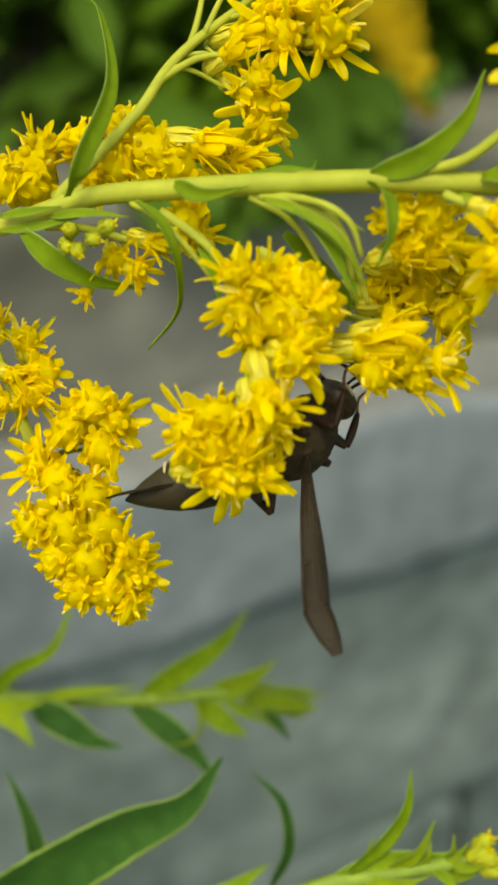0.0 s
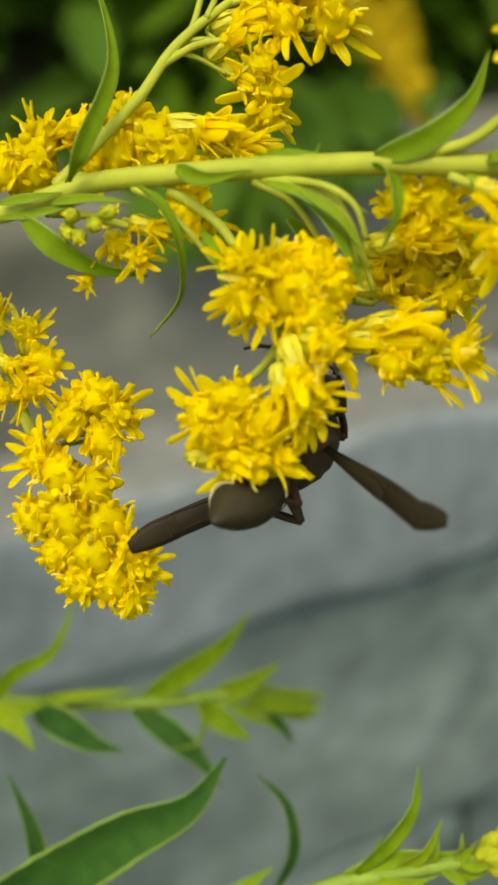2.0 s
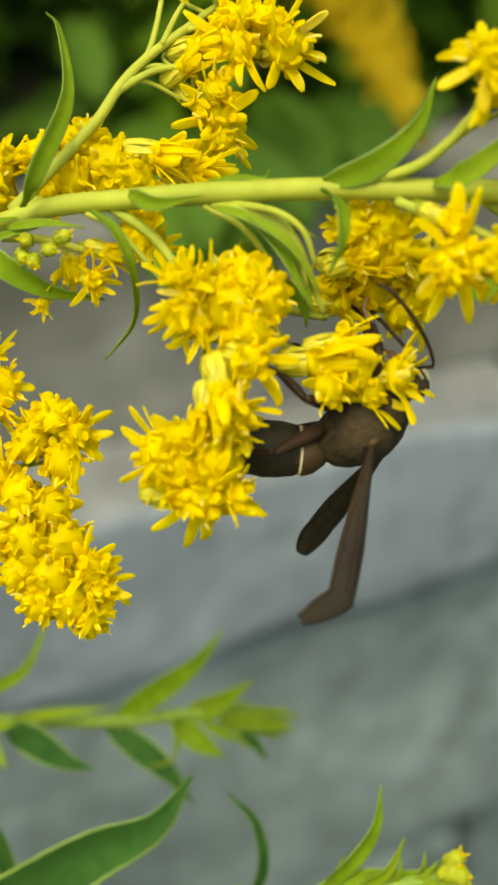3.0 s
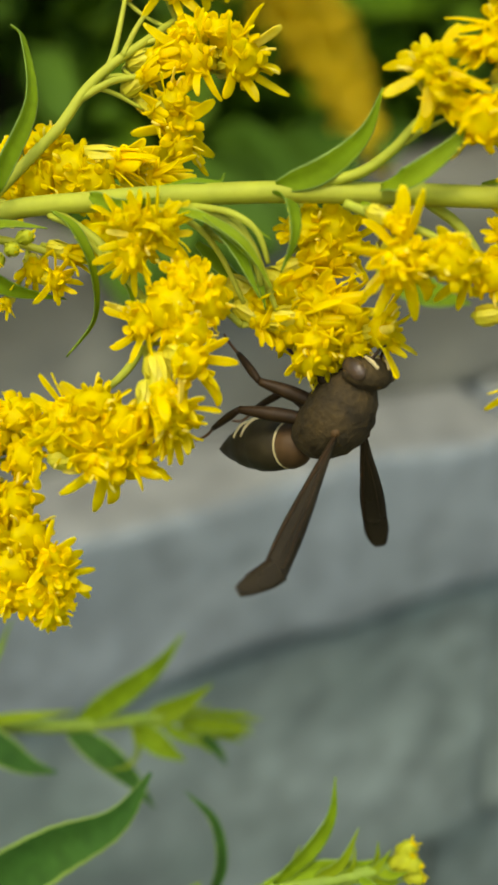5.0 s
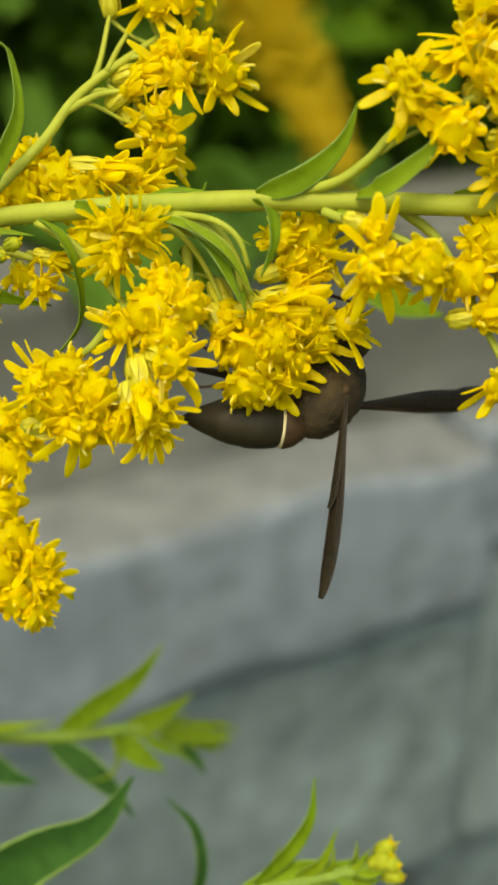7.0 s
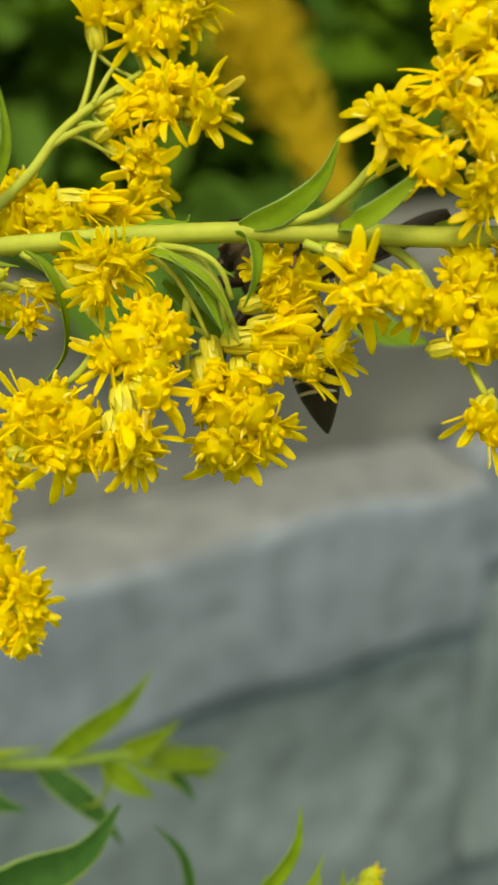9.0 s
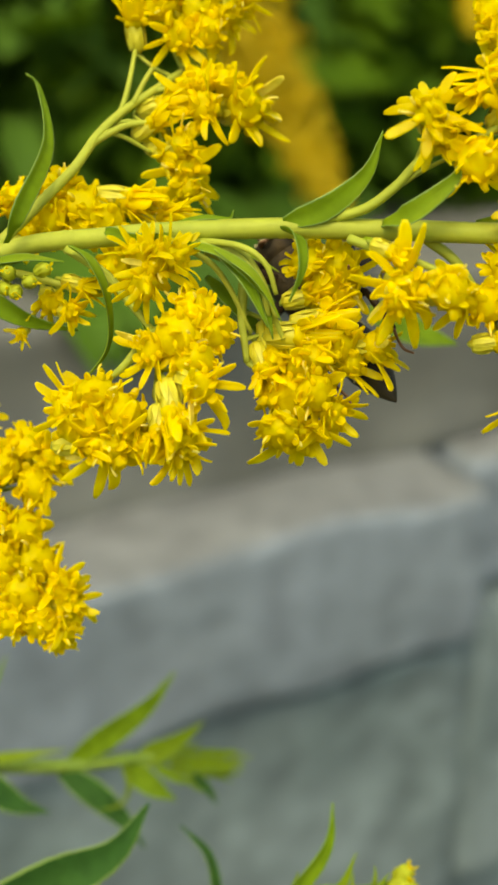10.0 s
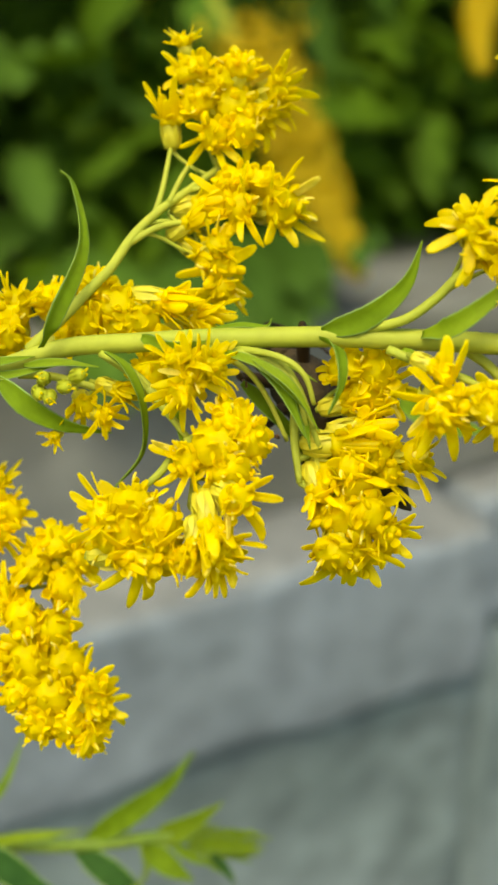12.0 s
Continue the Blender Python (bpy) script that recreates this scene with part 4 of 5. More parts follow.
leaf(shoot_a, [(-10.4, 54.6, -35.0), (-7.0, 54.2, -34.2), (-3.6, 53.8, -32.9)], 1.2, LEAF_PALE, (0.2, -1, 0.2))
leaf(shoot_a, [(-31.0, 52.0, -34.9), (-25.6, 51.0, -33.8), (-19.0, 51.0, -33.0)], 1.4, LEAF_PALE, (0, -1, 0.3))
leaf(shoot_a, [(-36.5, 50.0, -35.0), (-33.4, 48.0, -30.8), (-28.4, 46.0, -27.6), (-25.9, 48.0, -21.7)], 1.9, LEAF, (0.4, -0.9, 0))
leaf(shoot_a, [(-37.2, 50.0, -35.0), (-33.4, 48.0, -36.0), (-30.4, 46.0, -38.8)], 3.2, LEAF_PALE, (0.1, -1, 0.2))
leaf(shoot_a, [(-37.2, 50.0, -36.0), (-32.7, 48.0, -34.7), (-29.4, 46.0, -33.7)], 2.5, LEAF_PALE, (0.1, -1, 0.2))
shoot_b = shoot("green goldenrod shoot ending in yellow buds", [ground_point(-0.12, 0.05, -0.2), ground_point(-0.1, 0.05, 0.3), (-40, 28, -75), (-8.8, 22.0, -48.6), (0.4, 20.0, -42.5), (7.4, 19.0, -40.5), (13.6, 18.0, -38.7)], 0.8, [((13.4, 18.0, -38.7), (1, -0.3, 0.6), 0.95), ((13.9, 18.0, -38.5), (1, -0.4, 0.1), 0.95), ((14.1, 18.0, -38.0), (0.8, -0.3, 1), 0.85), ((14.4, 18.0, -39.2), (1, -0.2, -0.2), 0.85)])
leaf(shoot_b, [(3.4, 19.0, -40.5), (6.3, 18.0, -37.3), (8.2, 18.0, -34.3), (8.7, 19.0, -31.1)], 1.9, LEAF, (0.6, -0.9, 0))
leaf(shoot_b, [(6.9, 19.0, -40.2), (9.2, 18.0, -38.3), (10.7, 18.0, -35.3)], 1.3, LEAF_PALE, (0.4, -0.9, 0.1))
leaf(shoot_b, [(4.4, 19.0, -41.0), (7.3, 18.0, -41.1), (10.1, 17.0, -39.9)], 1.3, LEAF_PALE, (0, -1, 0.3))
leaf(shoot_b, [(9.3, 19.0, -39.9), (11.7, 18.0, -39.3), (13.5, 17.0, -36.8)], 1.2, LEAF_PALE, (0, -1, 0.3))
leaf(shoot_b, [(10.3, 19.0, -39.9), (12.7, 18.0, -40.2), (14.5, 17.0, -39.5)], 1.2, LEAF_PALE, (0, -1, 0.3))
leaf(shoot_b, [(2.4, 20.0, -42.0), (4.4, 19.0, -39.8), (5.6, 19.0, -37.2)], 1.0, LEAF_PALE, (0.4, -0.9, 0.1))
leaf(shoot_b, [(8.4, 19.0, -40.3), (10.0, 18.0, -38.8), (10.4, 18.0, -37.0)], 0.9, LEAF_PALE, (0.5, -0.9, 0))
leaf(shoot_b, [(6.9, 19.0, -40.7), (8.8, 18.0, -41.6), (11.7, 18.0, -41.5)], 1.2, LEAF_PALE, (0, -1, 0.3))
leaf(shoot_b, [(11.3, 19.0, -39.6), (12.2, 18.0, -38.0), (12.4, 18.0, -36.5)], 0.8, LEAF_PALE, (0.5, -0.9, 0))
leaf(shoot_b, [(10.7, 18.0, -39.7), (12.0, 17.0, -40.3), (12.8, 17.0, -41.3)], 0.9, LEAF, (0.3, -0.9, 0.2))
leaf(shoot_b, [(-1.1, 21.0, -43.8), (1.9, 20.0, -41.7), (4.4, 19.0, -40.8)], 1.2, LEAF_PALE, (0, -1, 0.4))
leaf(shoot_b, [(12.2, 18.0, -39.0), (13.5, 17.0, -39.1), (14.8, 16.0, -38.4)], 1.0, LEAF_PALE, (0, -1, 0.4))
leaf(shoot_b, [(0.4, 20.0, -42.5), (3.5, 20.0, -43.8), (6.5, 20.0, -43.2)], 1.7, LEAF, (0, -1, 0.3))
leaf(shoot_b, [(2.5, 19.5, -41.1), (7.0, 19.0, -39.6), (10.8, 18.5, -39.0), (13.7, 18.0, -37.8)], 2.2, LEAF, (0, -1, 0.3))
leaf(shoot_b, [(7.0, 19.5, -40.0), (9.9, 19.0, -40.0), (13.1, 18.5, -40.6)], 1.5, LEAF, (0.1, -1, 0.2))
shoot_c = shoot("broad green goldenrod leaves on a low shoot", [ground_point(-0.17, 0.06, -0.2), ground_point(-0.14, 0.05, 0.28), (-60, 30, -85), (-48, 30, -58), (-37.5, 30.0, -51.7)], 0.9)
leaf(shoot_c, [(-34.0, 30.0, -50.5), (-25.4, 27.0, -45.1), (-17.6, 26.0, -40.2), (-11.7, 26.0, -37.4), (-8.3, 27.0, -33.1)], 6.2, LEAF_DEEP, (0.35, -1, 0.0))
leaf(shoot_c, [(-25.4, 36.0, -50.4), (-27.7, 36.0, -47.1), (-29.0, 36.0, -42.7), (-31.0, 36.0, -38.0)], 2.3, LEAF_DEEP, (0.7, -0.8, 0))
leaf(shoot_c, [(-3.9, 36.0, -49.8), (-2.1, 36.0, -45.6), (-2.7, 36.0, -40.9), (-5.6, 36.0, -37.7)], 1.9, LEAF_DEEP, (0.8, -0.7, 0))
leaf(shoot_c, [(-12.4, 33.0, -51.6), (-8.4, 33.0, -49.2), (-3.8, 33.0, -45.9)], 2.6, LEAF, (0.2, -0.9, 0.4))

# ---- the wasp: x forward, y to its left, z its back ----
wasp = tagged(new("wasp"), "dark brown wasp with smoky folded wings clinging to the flowers", "insect")
wasp.matrix_world = PLANT


antennae, wing_tips = [], []


def wasp_body():
    bm = bmesh.new()
    lathe(bm, [(-3.0, 0.5, -0.3), (-2.7, 1.2, -0.25), (-2.0, 1.75, -0.1), (-1.0, 2.1, 0), (0.2, 2.25, 0.05), (1.3, 2.15, 0), (2.2, 1.75, -0.15), (2.9, 1.15, -0.35), (3.2, 0.5, -0.4)], 24, 0, None, (0.95, 1.0))
    bmesh.ops.subdivide_edges(bm, edges=bm.edges[:], cuts=2)
    for v in bm.verts:
        c = v.co
        for x0, deep in ((1.45, 0.1), (-0.75, 0.09), (-1.75, 0.14)):
            pinch = 1 - deep * math.exp(-((c.x - x0 - 0.25 * abs(c.y) * (x0 > 0)) / 0.2) ** 2)
            c.y, c.z = c.y * pinch, c.z * pinch
        # a seam between the plates and a raised back
        c.z += 0.12 * math.exp(-((c.x + 0.4) / 0.7) ** 2) * (c.z > 0.5) - 0.16 * math.exp(-((c.x + 1.6) / 0.16) ** 2) * (c.z > 0.3)
        c += 0.06 * noise.noise_vector(c * 1.6)
        c.x, c.y, c.z = c.x * 1.24, c.y * 1.2, c.z * 1.18
    thorax = part("thorax", bm, FUZZ, wasp, "brown downy thorax")
    bm = bmesh.new()
    for s in (1, -1):
        lathe(bm, [(-0.5, 0.1, 0), (-0.3, 0.34, 0), (0.1, 0.4, 0), (0.4, 0.2, 0)], 10, 0, Matrix.Translation((0.4, 1.6 * s, 1.85)))
    part("wing_cap", bm, FORE, thorax, "reddish wing caps")
    # head
    bm = bmesh.new()
    bmesh.ops.create_uvsphere(bm, u_segments=24, v_segments=16, radius=1)
    for v in bm.verts:
        c = v.co
        c.x, c.y, c.z = c.x * 1.25, c.y * 2.05, c.z * 1.8
        c.x -= 0.12 * c.y * c.y * 0.5
        if c.z < -0.6:
            c.y *= 0.75
        c += 0.03 * noise.noise_vector(c * 2)
    hd = part("head", bm, FUZZ, wasp)
    hd.matrix_basis = Matrix.Translation(Vector((4.35, 0, -0.55)) * MM) @ Matrix.Rotation(radians(18), 4, "Y")
    for s in (1, -1):
        bm = bmesh.new()
        bmesh.ops.create_uvsphere(bm, u_segments=16, v_segments=12, radius=1)
        for v in bm.verts:
            v.co = Vector((v.co.x * 0.72 + 0.15, v.co.y * 0.5 + s * 1.62, v.co.z * 1.15 + 0.2))
        part("eye", bm, EYE, hd, "glossy kidney-shaped compound eye")
        # feeler: x along its first joint, z along the whip
        bm = bmesh.new()
        tube(bm, [(0, 0, 0), (0.7, 0, 0.05), (1.5, 0, 0)], [0.14, 0.12, 0.14], 8, 4)
        tube(bm, [(1.5, 0, 0), (1.75, 0, 0.5), (1.9, 0, 1.8), (1.7, 0, 3.9), (1.1, 0, 5.9), (0.2, 0, 6.9)], [0.11, 0.12, 0.14, 0.16, 0.15, 0.1], 8, 5)
        antennae.append(part("antenna", bm, CUTICLE, hd, "long dark elbowed antenna"))
        bm = bmesh.new()
        blade(bm, [(0.75, 0.55 * s, -1.3), (0.95, 0.4 * s, -1.9), (0.8, 0.05 * s, -2.4)], [0.6, 0.55, 0.15], (1, 0, 0), 0.2, 0.25, 4)
        part("mandible", bm, AMBER, hd)
    bm = bmesh.new()
    blade(bm, [(1.22, 0, 0.35), (1.2, 0, -0.5), (0.98, 0, -1.3)], [0.9, 1.5, 0.9], (1, 0, 0), -0.25, 0.14, 5)
    part("face_plate", bm, CREAM, hd, "cream face plate")
    bm = bmesh.new()
    for s in (1, -1):
        tube(bm, [(0.85, 0.55 * s, 1.3), (1.1, 0.9 * s, 0.7), (1.12, 0.95 * s, 0.1)], [0.12, 0.16, 0.1], 6, 4)
    part("eye_stripe", bm, CREAM, hd, "cream stripes beside the eyes")
    # abdomen, hinged at its waist
    bm = bmesh.new()
    lathe(bm, [(0.3, 0.3, 0), (-0.4, 0.42, 0), (-0.8, 0.95, 0), (-1.5, 1.55, -0.05), (-2.2, 1.8, -0.08), (-2.55, 1.72, -0.1)], 22)
    waist = part("abdomen", bm, FORE, wasp, "dark brown abdomen with a narrow waist")
    bm = bmesh.new()
    prof = [(-2.55, 1.62, -0.1), (-2.9, 1.86, -0.12), (-4.0, 2.05, -0.15), (-5.2, 2.08, -0.15), (-5.35, 2.0, -0.15), (-6.4, 1.86, -0.12), (-7.5, 1.5, -0.05), (-7.6, 1.42, -0.05), (-8.6, 1.0, 0.05), (-9.5, 0.5, 0.15), (-10.1, 0.1, 0.2)]
    lathe(bm, prof, 24, 0, None, (0.95, 1.0))
    part("gaster", bm, GASTER, waist, "smooth tapering abdomen tip")
    bm = bmesh.new()
    lathe(bm, [(-2.38, 1.63, -0.11), (-2.42, 1.79, -0.12), (-2.58, 1.80, -0.12), (-2.62, 1.65, -0.13)], 24)
    part("band", bm, CREAM, waist, "narrow cream band")
    # cream stripes across the belly
    for x, r in ((-6.0, 1.94), (-7.0, 1.68)):
        bm = bmesh.new()
        arc = [(x + 0.25 * math.sin(k * math.pi / 12), 0.97 * r * math.cos(math.pi + k * math.pi / 12), -0.15 + 1.02 * r * math.sin(math.pi + k * math.pi / 12)) for k in range(1, 12)]
        tube(bm, arc, [0.08, 0.16, 0.17, 0.16, 0.08], 6, 2)
        part("belly_stripe", bm, CREAM, waist, "narrow cream stripe")
    waist.matrix_basis = pose(-0.0029, 0, 0.0003)
    return waist


def wing(length, width, label, s, taper=1.0):
    """A wing folded lengthwise: x along the blade, from its hinge; its tip bends at the fold."""
    bm = bmesh.new()
    reach = length * 0.78
    blade(bm, [(0, 0, 0), (reach * 0.35, 0.0, 0.05), (reach * 0.7, 0, 0.1), (reach + width * 0.12, 0, 0.1)], [width * k for k in (0.22, 0.3, 0.38, 0.48, 0.6, 0.71, 0.81, 0.89, 0.94, 0.95, 0.95, 0.9)], (0, 0, 1), 0.28, 0.05, 9)
    tube(bm, [(0, 0, 0.02), (reach * 0.35, width * 0.19, 0.16), (reach * 0.7, width * 0.36, 0.24), (reach, width * 0.45, 0.24)], [0.16, 0.13, 0.1, 0.05], 6, 7, 1)
    tube(bm, [(0, 0, 0.02), (reach * 0.5, 0, 0.1), (reach, 0.05 * s, 0.13)], [0.09, 0.06, 0.03], 5, 5, 1)
    tube(bm, [(reach * 0.2, 0, 0.04), (reach * 0.55, -width * 0.14, 0.12), (reach * 0.95, -width * 0.2, 0.15)], [0.05, 0.045, 0.03], 5, 5, 1)
    ob = part("wing", bm, [WING, CUTICLE], wasp, label)
    bm = bmesh.new()
    tip = length - reach
    blade(bm, [(-0.2 * width, 0, 0.02), (tip * 0.2, 0, 0.02), (tip * 0.6, 0.04 * s, 0), (tip, 0.15 * s, -0.1)], [width * k for k in (0.93, 0.95, 0.96, 0.96, 0.96 * taper ** 0.3, 0.95 * taper ** 0.6, 0.9 * taper, 0.82 * taper, 0.72 * taper, 0.6 * taper, 0.42 * taper)], (0, 0, 1), 0.18, 0.05, 7)
    tube(bm, [(-0.2, width * 0.4, 0.1), (tip * 0.5, width * 0.42, 0.12), (tip * 0.9, width * 0.25, 0)], [0.06, 0.05, 0.03], 5, 5, 1)
    end = part("wing_tip", bm, [WING, CUTICLE], ob, "darker bent wing tip")
    end.matrix_basis = Matrix.Translation((reach * MM, 0, 0.1 * MM))
    wing_tips.append((end, reach * MM))
    return ob


legs = []


def leg(hip, thigh, shin):
    """A jointed leg: thigh and lower leg each run along their own x, from the hip and from the knee."""
    bm = bmesh.new()
    tube(bm, [(-0.3, 0, 0), (thigh * 0.25, 0, 0.06), (thigh * 0.6, 0, 0.06), (thigh, 0, 0)], [0.36, 0.52, 0.56, 0.46, 0.28], 10, 5)
    ob = part("leg", bm, CUTICLE, wasp)
    bm = bmesh.new()
    tube(bm, [(0, 0, 0), (shin * 0.5, 0, 0.05), (shin, 0, 0)], [0.24, 0.33, 0.3, 0.2], 8, 5)
    tube(bm, [(shin, 0, 0), (shin * 1.25, 0, -0.25), (shin * 1.5, 0, -0.3), (shin * 1.7, 0, 0.1)], [0.13, 0.11, 0.12, 0.09], 6, 4, 1)
    low = part("lower_leg", bm, [CUTICLE, AMBER], ob, "dark shin with an amber foot")
    low.matrix_basis = Matrix.Translation((thigh * MM, 0, 0))
    legs.append((ob, low, Vector(hip), thigh))
    return ob


abdomen = wasp_body()
near_wing = wing(15.3, 1.9, "long smoky brown forewing folded lengthwise", 1, 0.85)
far_wing = wing(15.3, 2.1, "long smoky brown forewing folded lengthwise", -1)
near_hind = wing(8.6, 1.0, "shorter smoky hindwing", 1)
far_hind = wing(8.6, 1.0, "shorter smoky hindwing", -1)
for s in (1, -1):
    leg((1.6, 1.2 * s, -1.4), 3.9, 2.7)
    leg((0.0, 1.3 * s, -1.4), 4.2, 3.0)
    leg((-1.6, 1.2 * s, -1.2), 4.8, 3.6)

# ---- motion of the wasp and of the stalks that bend under it ----


def axes(at, x, z):
    """A pose from a place, a forward way and a back way."""
    x = Vector(x).normalized()
    z = Vector(z)
    z = (z - x * z.dot(x)).normalized()
    y = z.cross(x)
    return Matrix.Translation(Vector(at)) @ Matrix((x, y, z)).transposed().to_4x4()


def motions():
    # seconds, thorax (mm), heading, back, abdomen's way, near wing's way, far wing's way
    rows = [
        (0, (-1.9, 3.2, -1.7), (0.76, 0.05, 0.62), (0.20, -0.40, -0.88), (-0.98, -0.08, -0.20), (0.06, -0.57, -0.82), (-0.97, -0.20, -0.15)),
        (0.5, (-0.6, 3.2, -1.2), (0.72, 0.20, 0.65), (0.30, -0.40, -0.85), (-0.98, 0.04, -0.18), (0.06, -0.52, -0.85), (-0.97, -0.18, -0.14)),
        (1, (-0.9, 3.2, -1.1), (0.50, 0.30, 0.78), (0.40, -0.40, -0.80), (-0.72, -0.67, -0.16), (0.27, -0.66, -0.70), (-0.92, -0.18, -0.36)),
        (1.5, (-1.7, 3.2, -2.2), (0.50, 0.30, 0.78), (0.40, -0.40, -0.80), (-0.55, -0.83, -0.11), (0.38, -0.61, -0.70), (-0.90, -0.21, -0.39)),
        (2, (-1.7, 3.2, -2.8), (0.48, 0.35, 0.78), (0.50, -0.40, -0.75), (-0.45, -0.88, -0.18), (0.44, -0.84, -0.31), (-0.91, -0.19, -0.38)),
        (2.2, (0.2, 3.0, -3.2), (0.48, 0.35, 0.78), (0.50, -0.40, -0.75), (-0.51, -0.86, -0.04), (0.43, -0.80, -0.41), (-0.90, -0.19, -0.38)),
        (2.5, (3.1, 1.2, -1.0), (0.60, -0.25, 0.75), (0.15, -0.35, -0.92), (-0.96, -0.14, -0.26), (0.14, -0.80, -0.58), (-0.85, -0.18, -0.49)),
        (2.7, (6.1, 1.0, -0.3), (0.68, -0.05, 0.66), (0.25, -0.25, -0.92), (-1.00, -0.08, -0.01), (-0.34, -0.72, -0.61), (-0.69, 0.42, -0.59)),
        (3, (6.0, 1.2, 0.3), (0.68, -0.30, 0.60), (0.20, -0.15, -0.95), (-0.99, -0.10, 0.05), (-0.20, -0.60, -0.78), (-0.41, 0.69, -0.60)),
        (3.3, (6.1, 1.2, 2.4), (0.68, -0.30, 0.60), (0.15, -0.13, -0.95), (-0.64, 0.72, -0.27), (-0.16, -0.62, -0.77), (0.02, 0.83, -0.55)),
        (3.5, (6.9, 1.2, 2.1), (0.68, -0.30, 0.60), (0.15, -0.13, -0.95), (-0.64, 0.72, -0.27), (-0.21, -0.57, -0.80), (0.08, 0.77, -0.63)),
        (3.7, (6.9, 1.2, 2.1), (0.68, -0.30, 0.60), (0.15, -0.13, -0.95), (-0.64, 0.72, -0.27), (-0.21, -0.57, -0.80), (0.08, 0.77, -0.63)),
        (5.3, (7.5, 0.6, 0.3), (0.52, -0.55, 0.66), (0.15, -0.20, -0.95), (-0.71, 0.71, 0.02), (-0.37, -0.58, -0.72), (0.16, 0.78, -0.60)),
        (5.5, (7.5, 0.6, 0.3), (0.52, -0.55, 0.66), (0.15, -0.20, -0.95), (-0.71, 0.71, 0.02), (-0.37, -0.58, -0.72), (0.16, 0.78, -0.60)),
        (6, (8.6, 2.2, 2.5), (0.60, -0.35, 0.68), (0.12, -0.15, -0.95), (-0.90, 0.43, 0.06), (-0.37, -0.58, -0.73), (0.23, 0.64, -0.73)),
        (6.3, (9.4, 2.2, 2.4), (0.78, 0.00, 0.50), (0.12, -0.20, -0.92), (-1.00, 0.03, -0.09), (-0.08, -0.68, -0.73), (0.09, 0.86, -0.50)),
        (6.5, (8.6, 2.2, 1.8), (0.50, 0.05, 0.82), (0.60, -0.35, -0.65), (-0.98, -0.05, 0.19), (-0.29, -0.11, -0.95), (0.64, 0.76, -0.14)),
        (6.7, (8.6, 2.2, 2.3), (0.48, 0.10, 0.82), (0.62, -0.40, -0.62), (-0.98, -0.05, 0.17), (-0.23, -0.11, -0.97), (0.75, 0.66, 0.01)),
        (7.5, (8.7, 1.4, 2.3), (0.32, 0.17, 0.88), (0.69, -0.50, -0.39), (-0.77, -0.38, -0.14), (0.04, -0.11, -0.95), (0.76, 0.63, 0.12)),
        (8.3, (8.8, 0.5, 2.2), (0.15, 0.25, 0.93), (0.75, -0.60, -0.15), (-0.55, -0.70, -0.46), (0.32, -0.11, -0.94), (0.76, 0.61, 0.23)),
        (8.5, (10.1, 1.5, 6.9), (0.05, 0.30, 0.93), (0.75, -0.60, -0.10), (-0.67, 0.01, -0.74), (0.28, 0.42, -0.86), (0.56, 0.77, 0.30)),
        (8.8, (8.3, 4.8, 10.8), (-0.20, 0.30, 0.90), (0.75, 0.50, 0.10), (-0.42, 0.02, -0.91), (0.30, 0.91, -0.30), (0.68, 0.55, 0.49)),
        (9, (6.3, 4.6, 13.6), (-0.65, 0.25, 0.65), (0.40, 0.85, 0.10), (0.16, 0.02, -0.99), (0.17, 0.98, -0.12), (0.90, -0.20, 0.39)),
        (9.5, (5.9, 5.5, 13.1), (-0.55, 0.20, 0.82), (0.20, 0.95, 0.00), (0.44, -0.45, -0.78), (0.15, 0.99, -0.02), (0.74, 0.39, 0.55)),
        (10, (5.6, 5.4, 12.9), (-0.60, 0.20, 0.78), (0.20, 0.95, 0.00), (0.42, -0.58, -0.70), (0.18, 0.98, 0.04), (0.61, 0.62, 0.49)),
        (10.5, (3.1, 5.6, 14.3), (-0.60, 0.20, 0.78), (0.20, 0.95, 0.00), (0.76, -0.09, -0.64), (0.27, 0.96, 0.07), (0.63, 0.55, 0.55)),
        (11, (3.7, 5.7, 13.6), (-0.60, 0.20, 0.78), (0.20, 0.95, 0.00), (0.58, -0.53, -0.62), (0.20, 0.98, -0.00), (0.61, 0.62, 0.49)),
        (11.5, (4.2, 5.8, 13.5), (-0.60, 0.20, 0.78), (0.20, 0.95, 0.00), (0.63, -0.54, -0.56), (0.22, 0.98, -0.00), (0.56, 0.70, 0.44)),
        (12, (2.9, 5.8, 12.8), (-0.60, 0.20, 0.78), (0.20, 0.95, 0.00), (0.55, -0.47, -0.69), (0.25, 0.97, -0.03), (0.64, 0.64, 0.42)),
    ]
    body, tail, wings = [], [], ([], [], [], [])
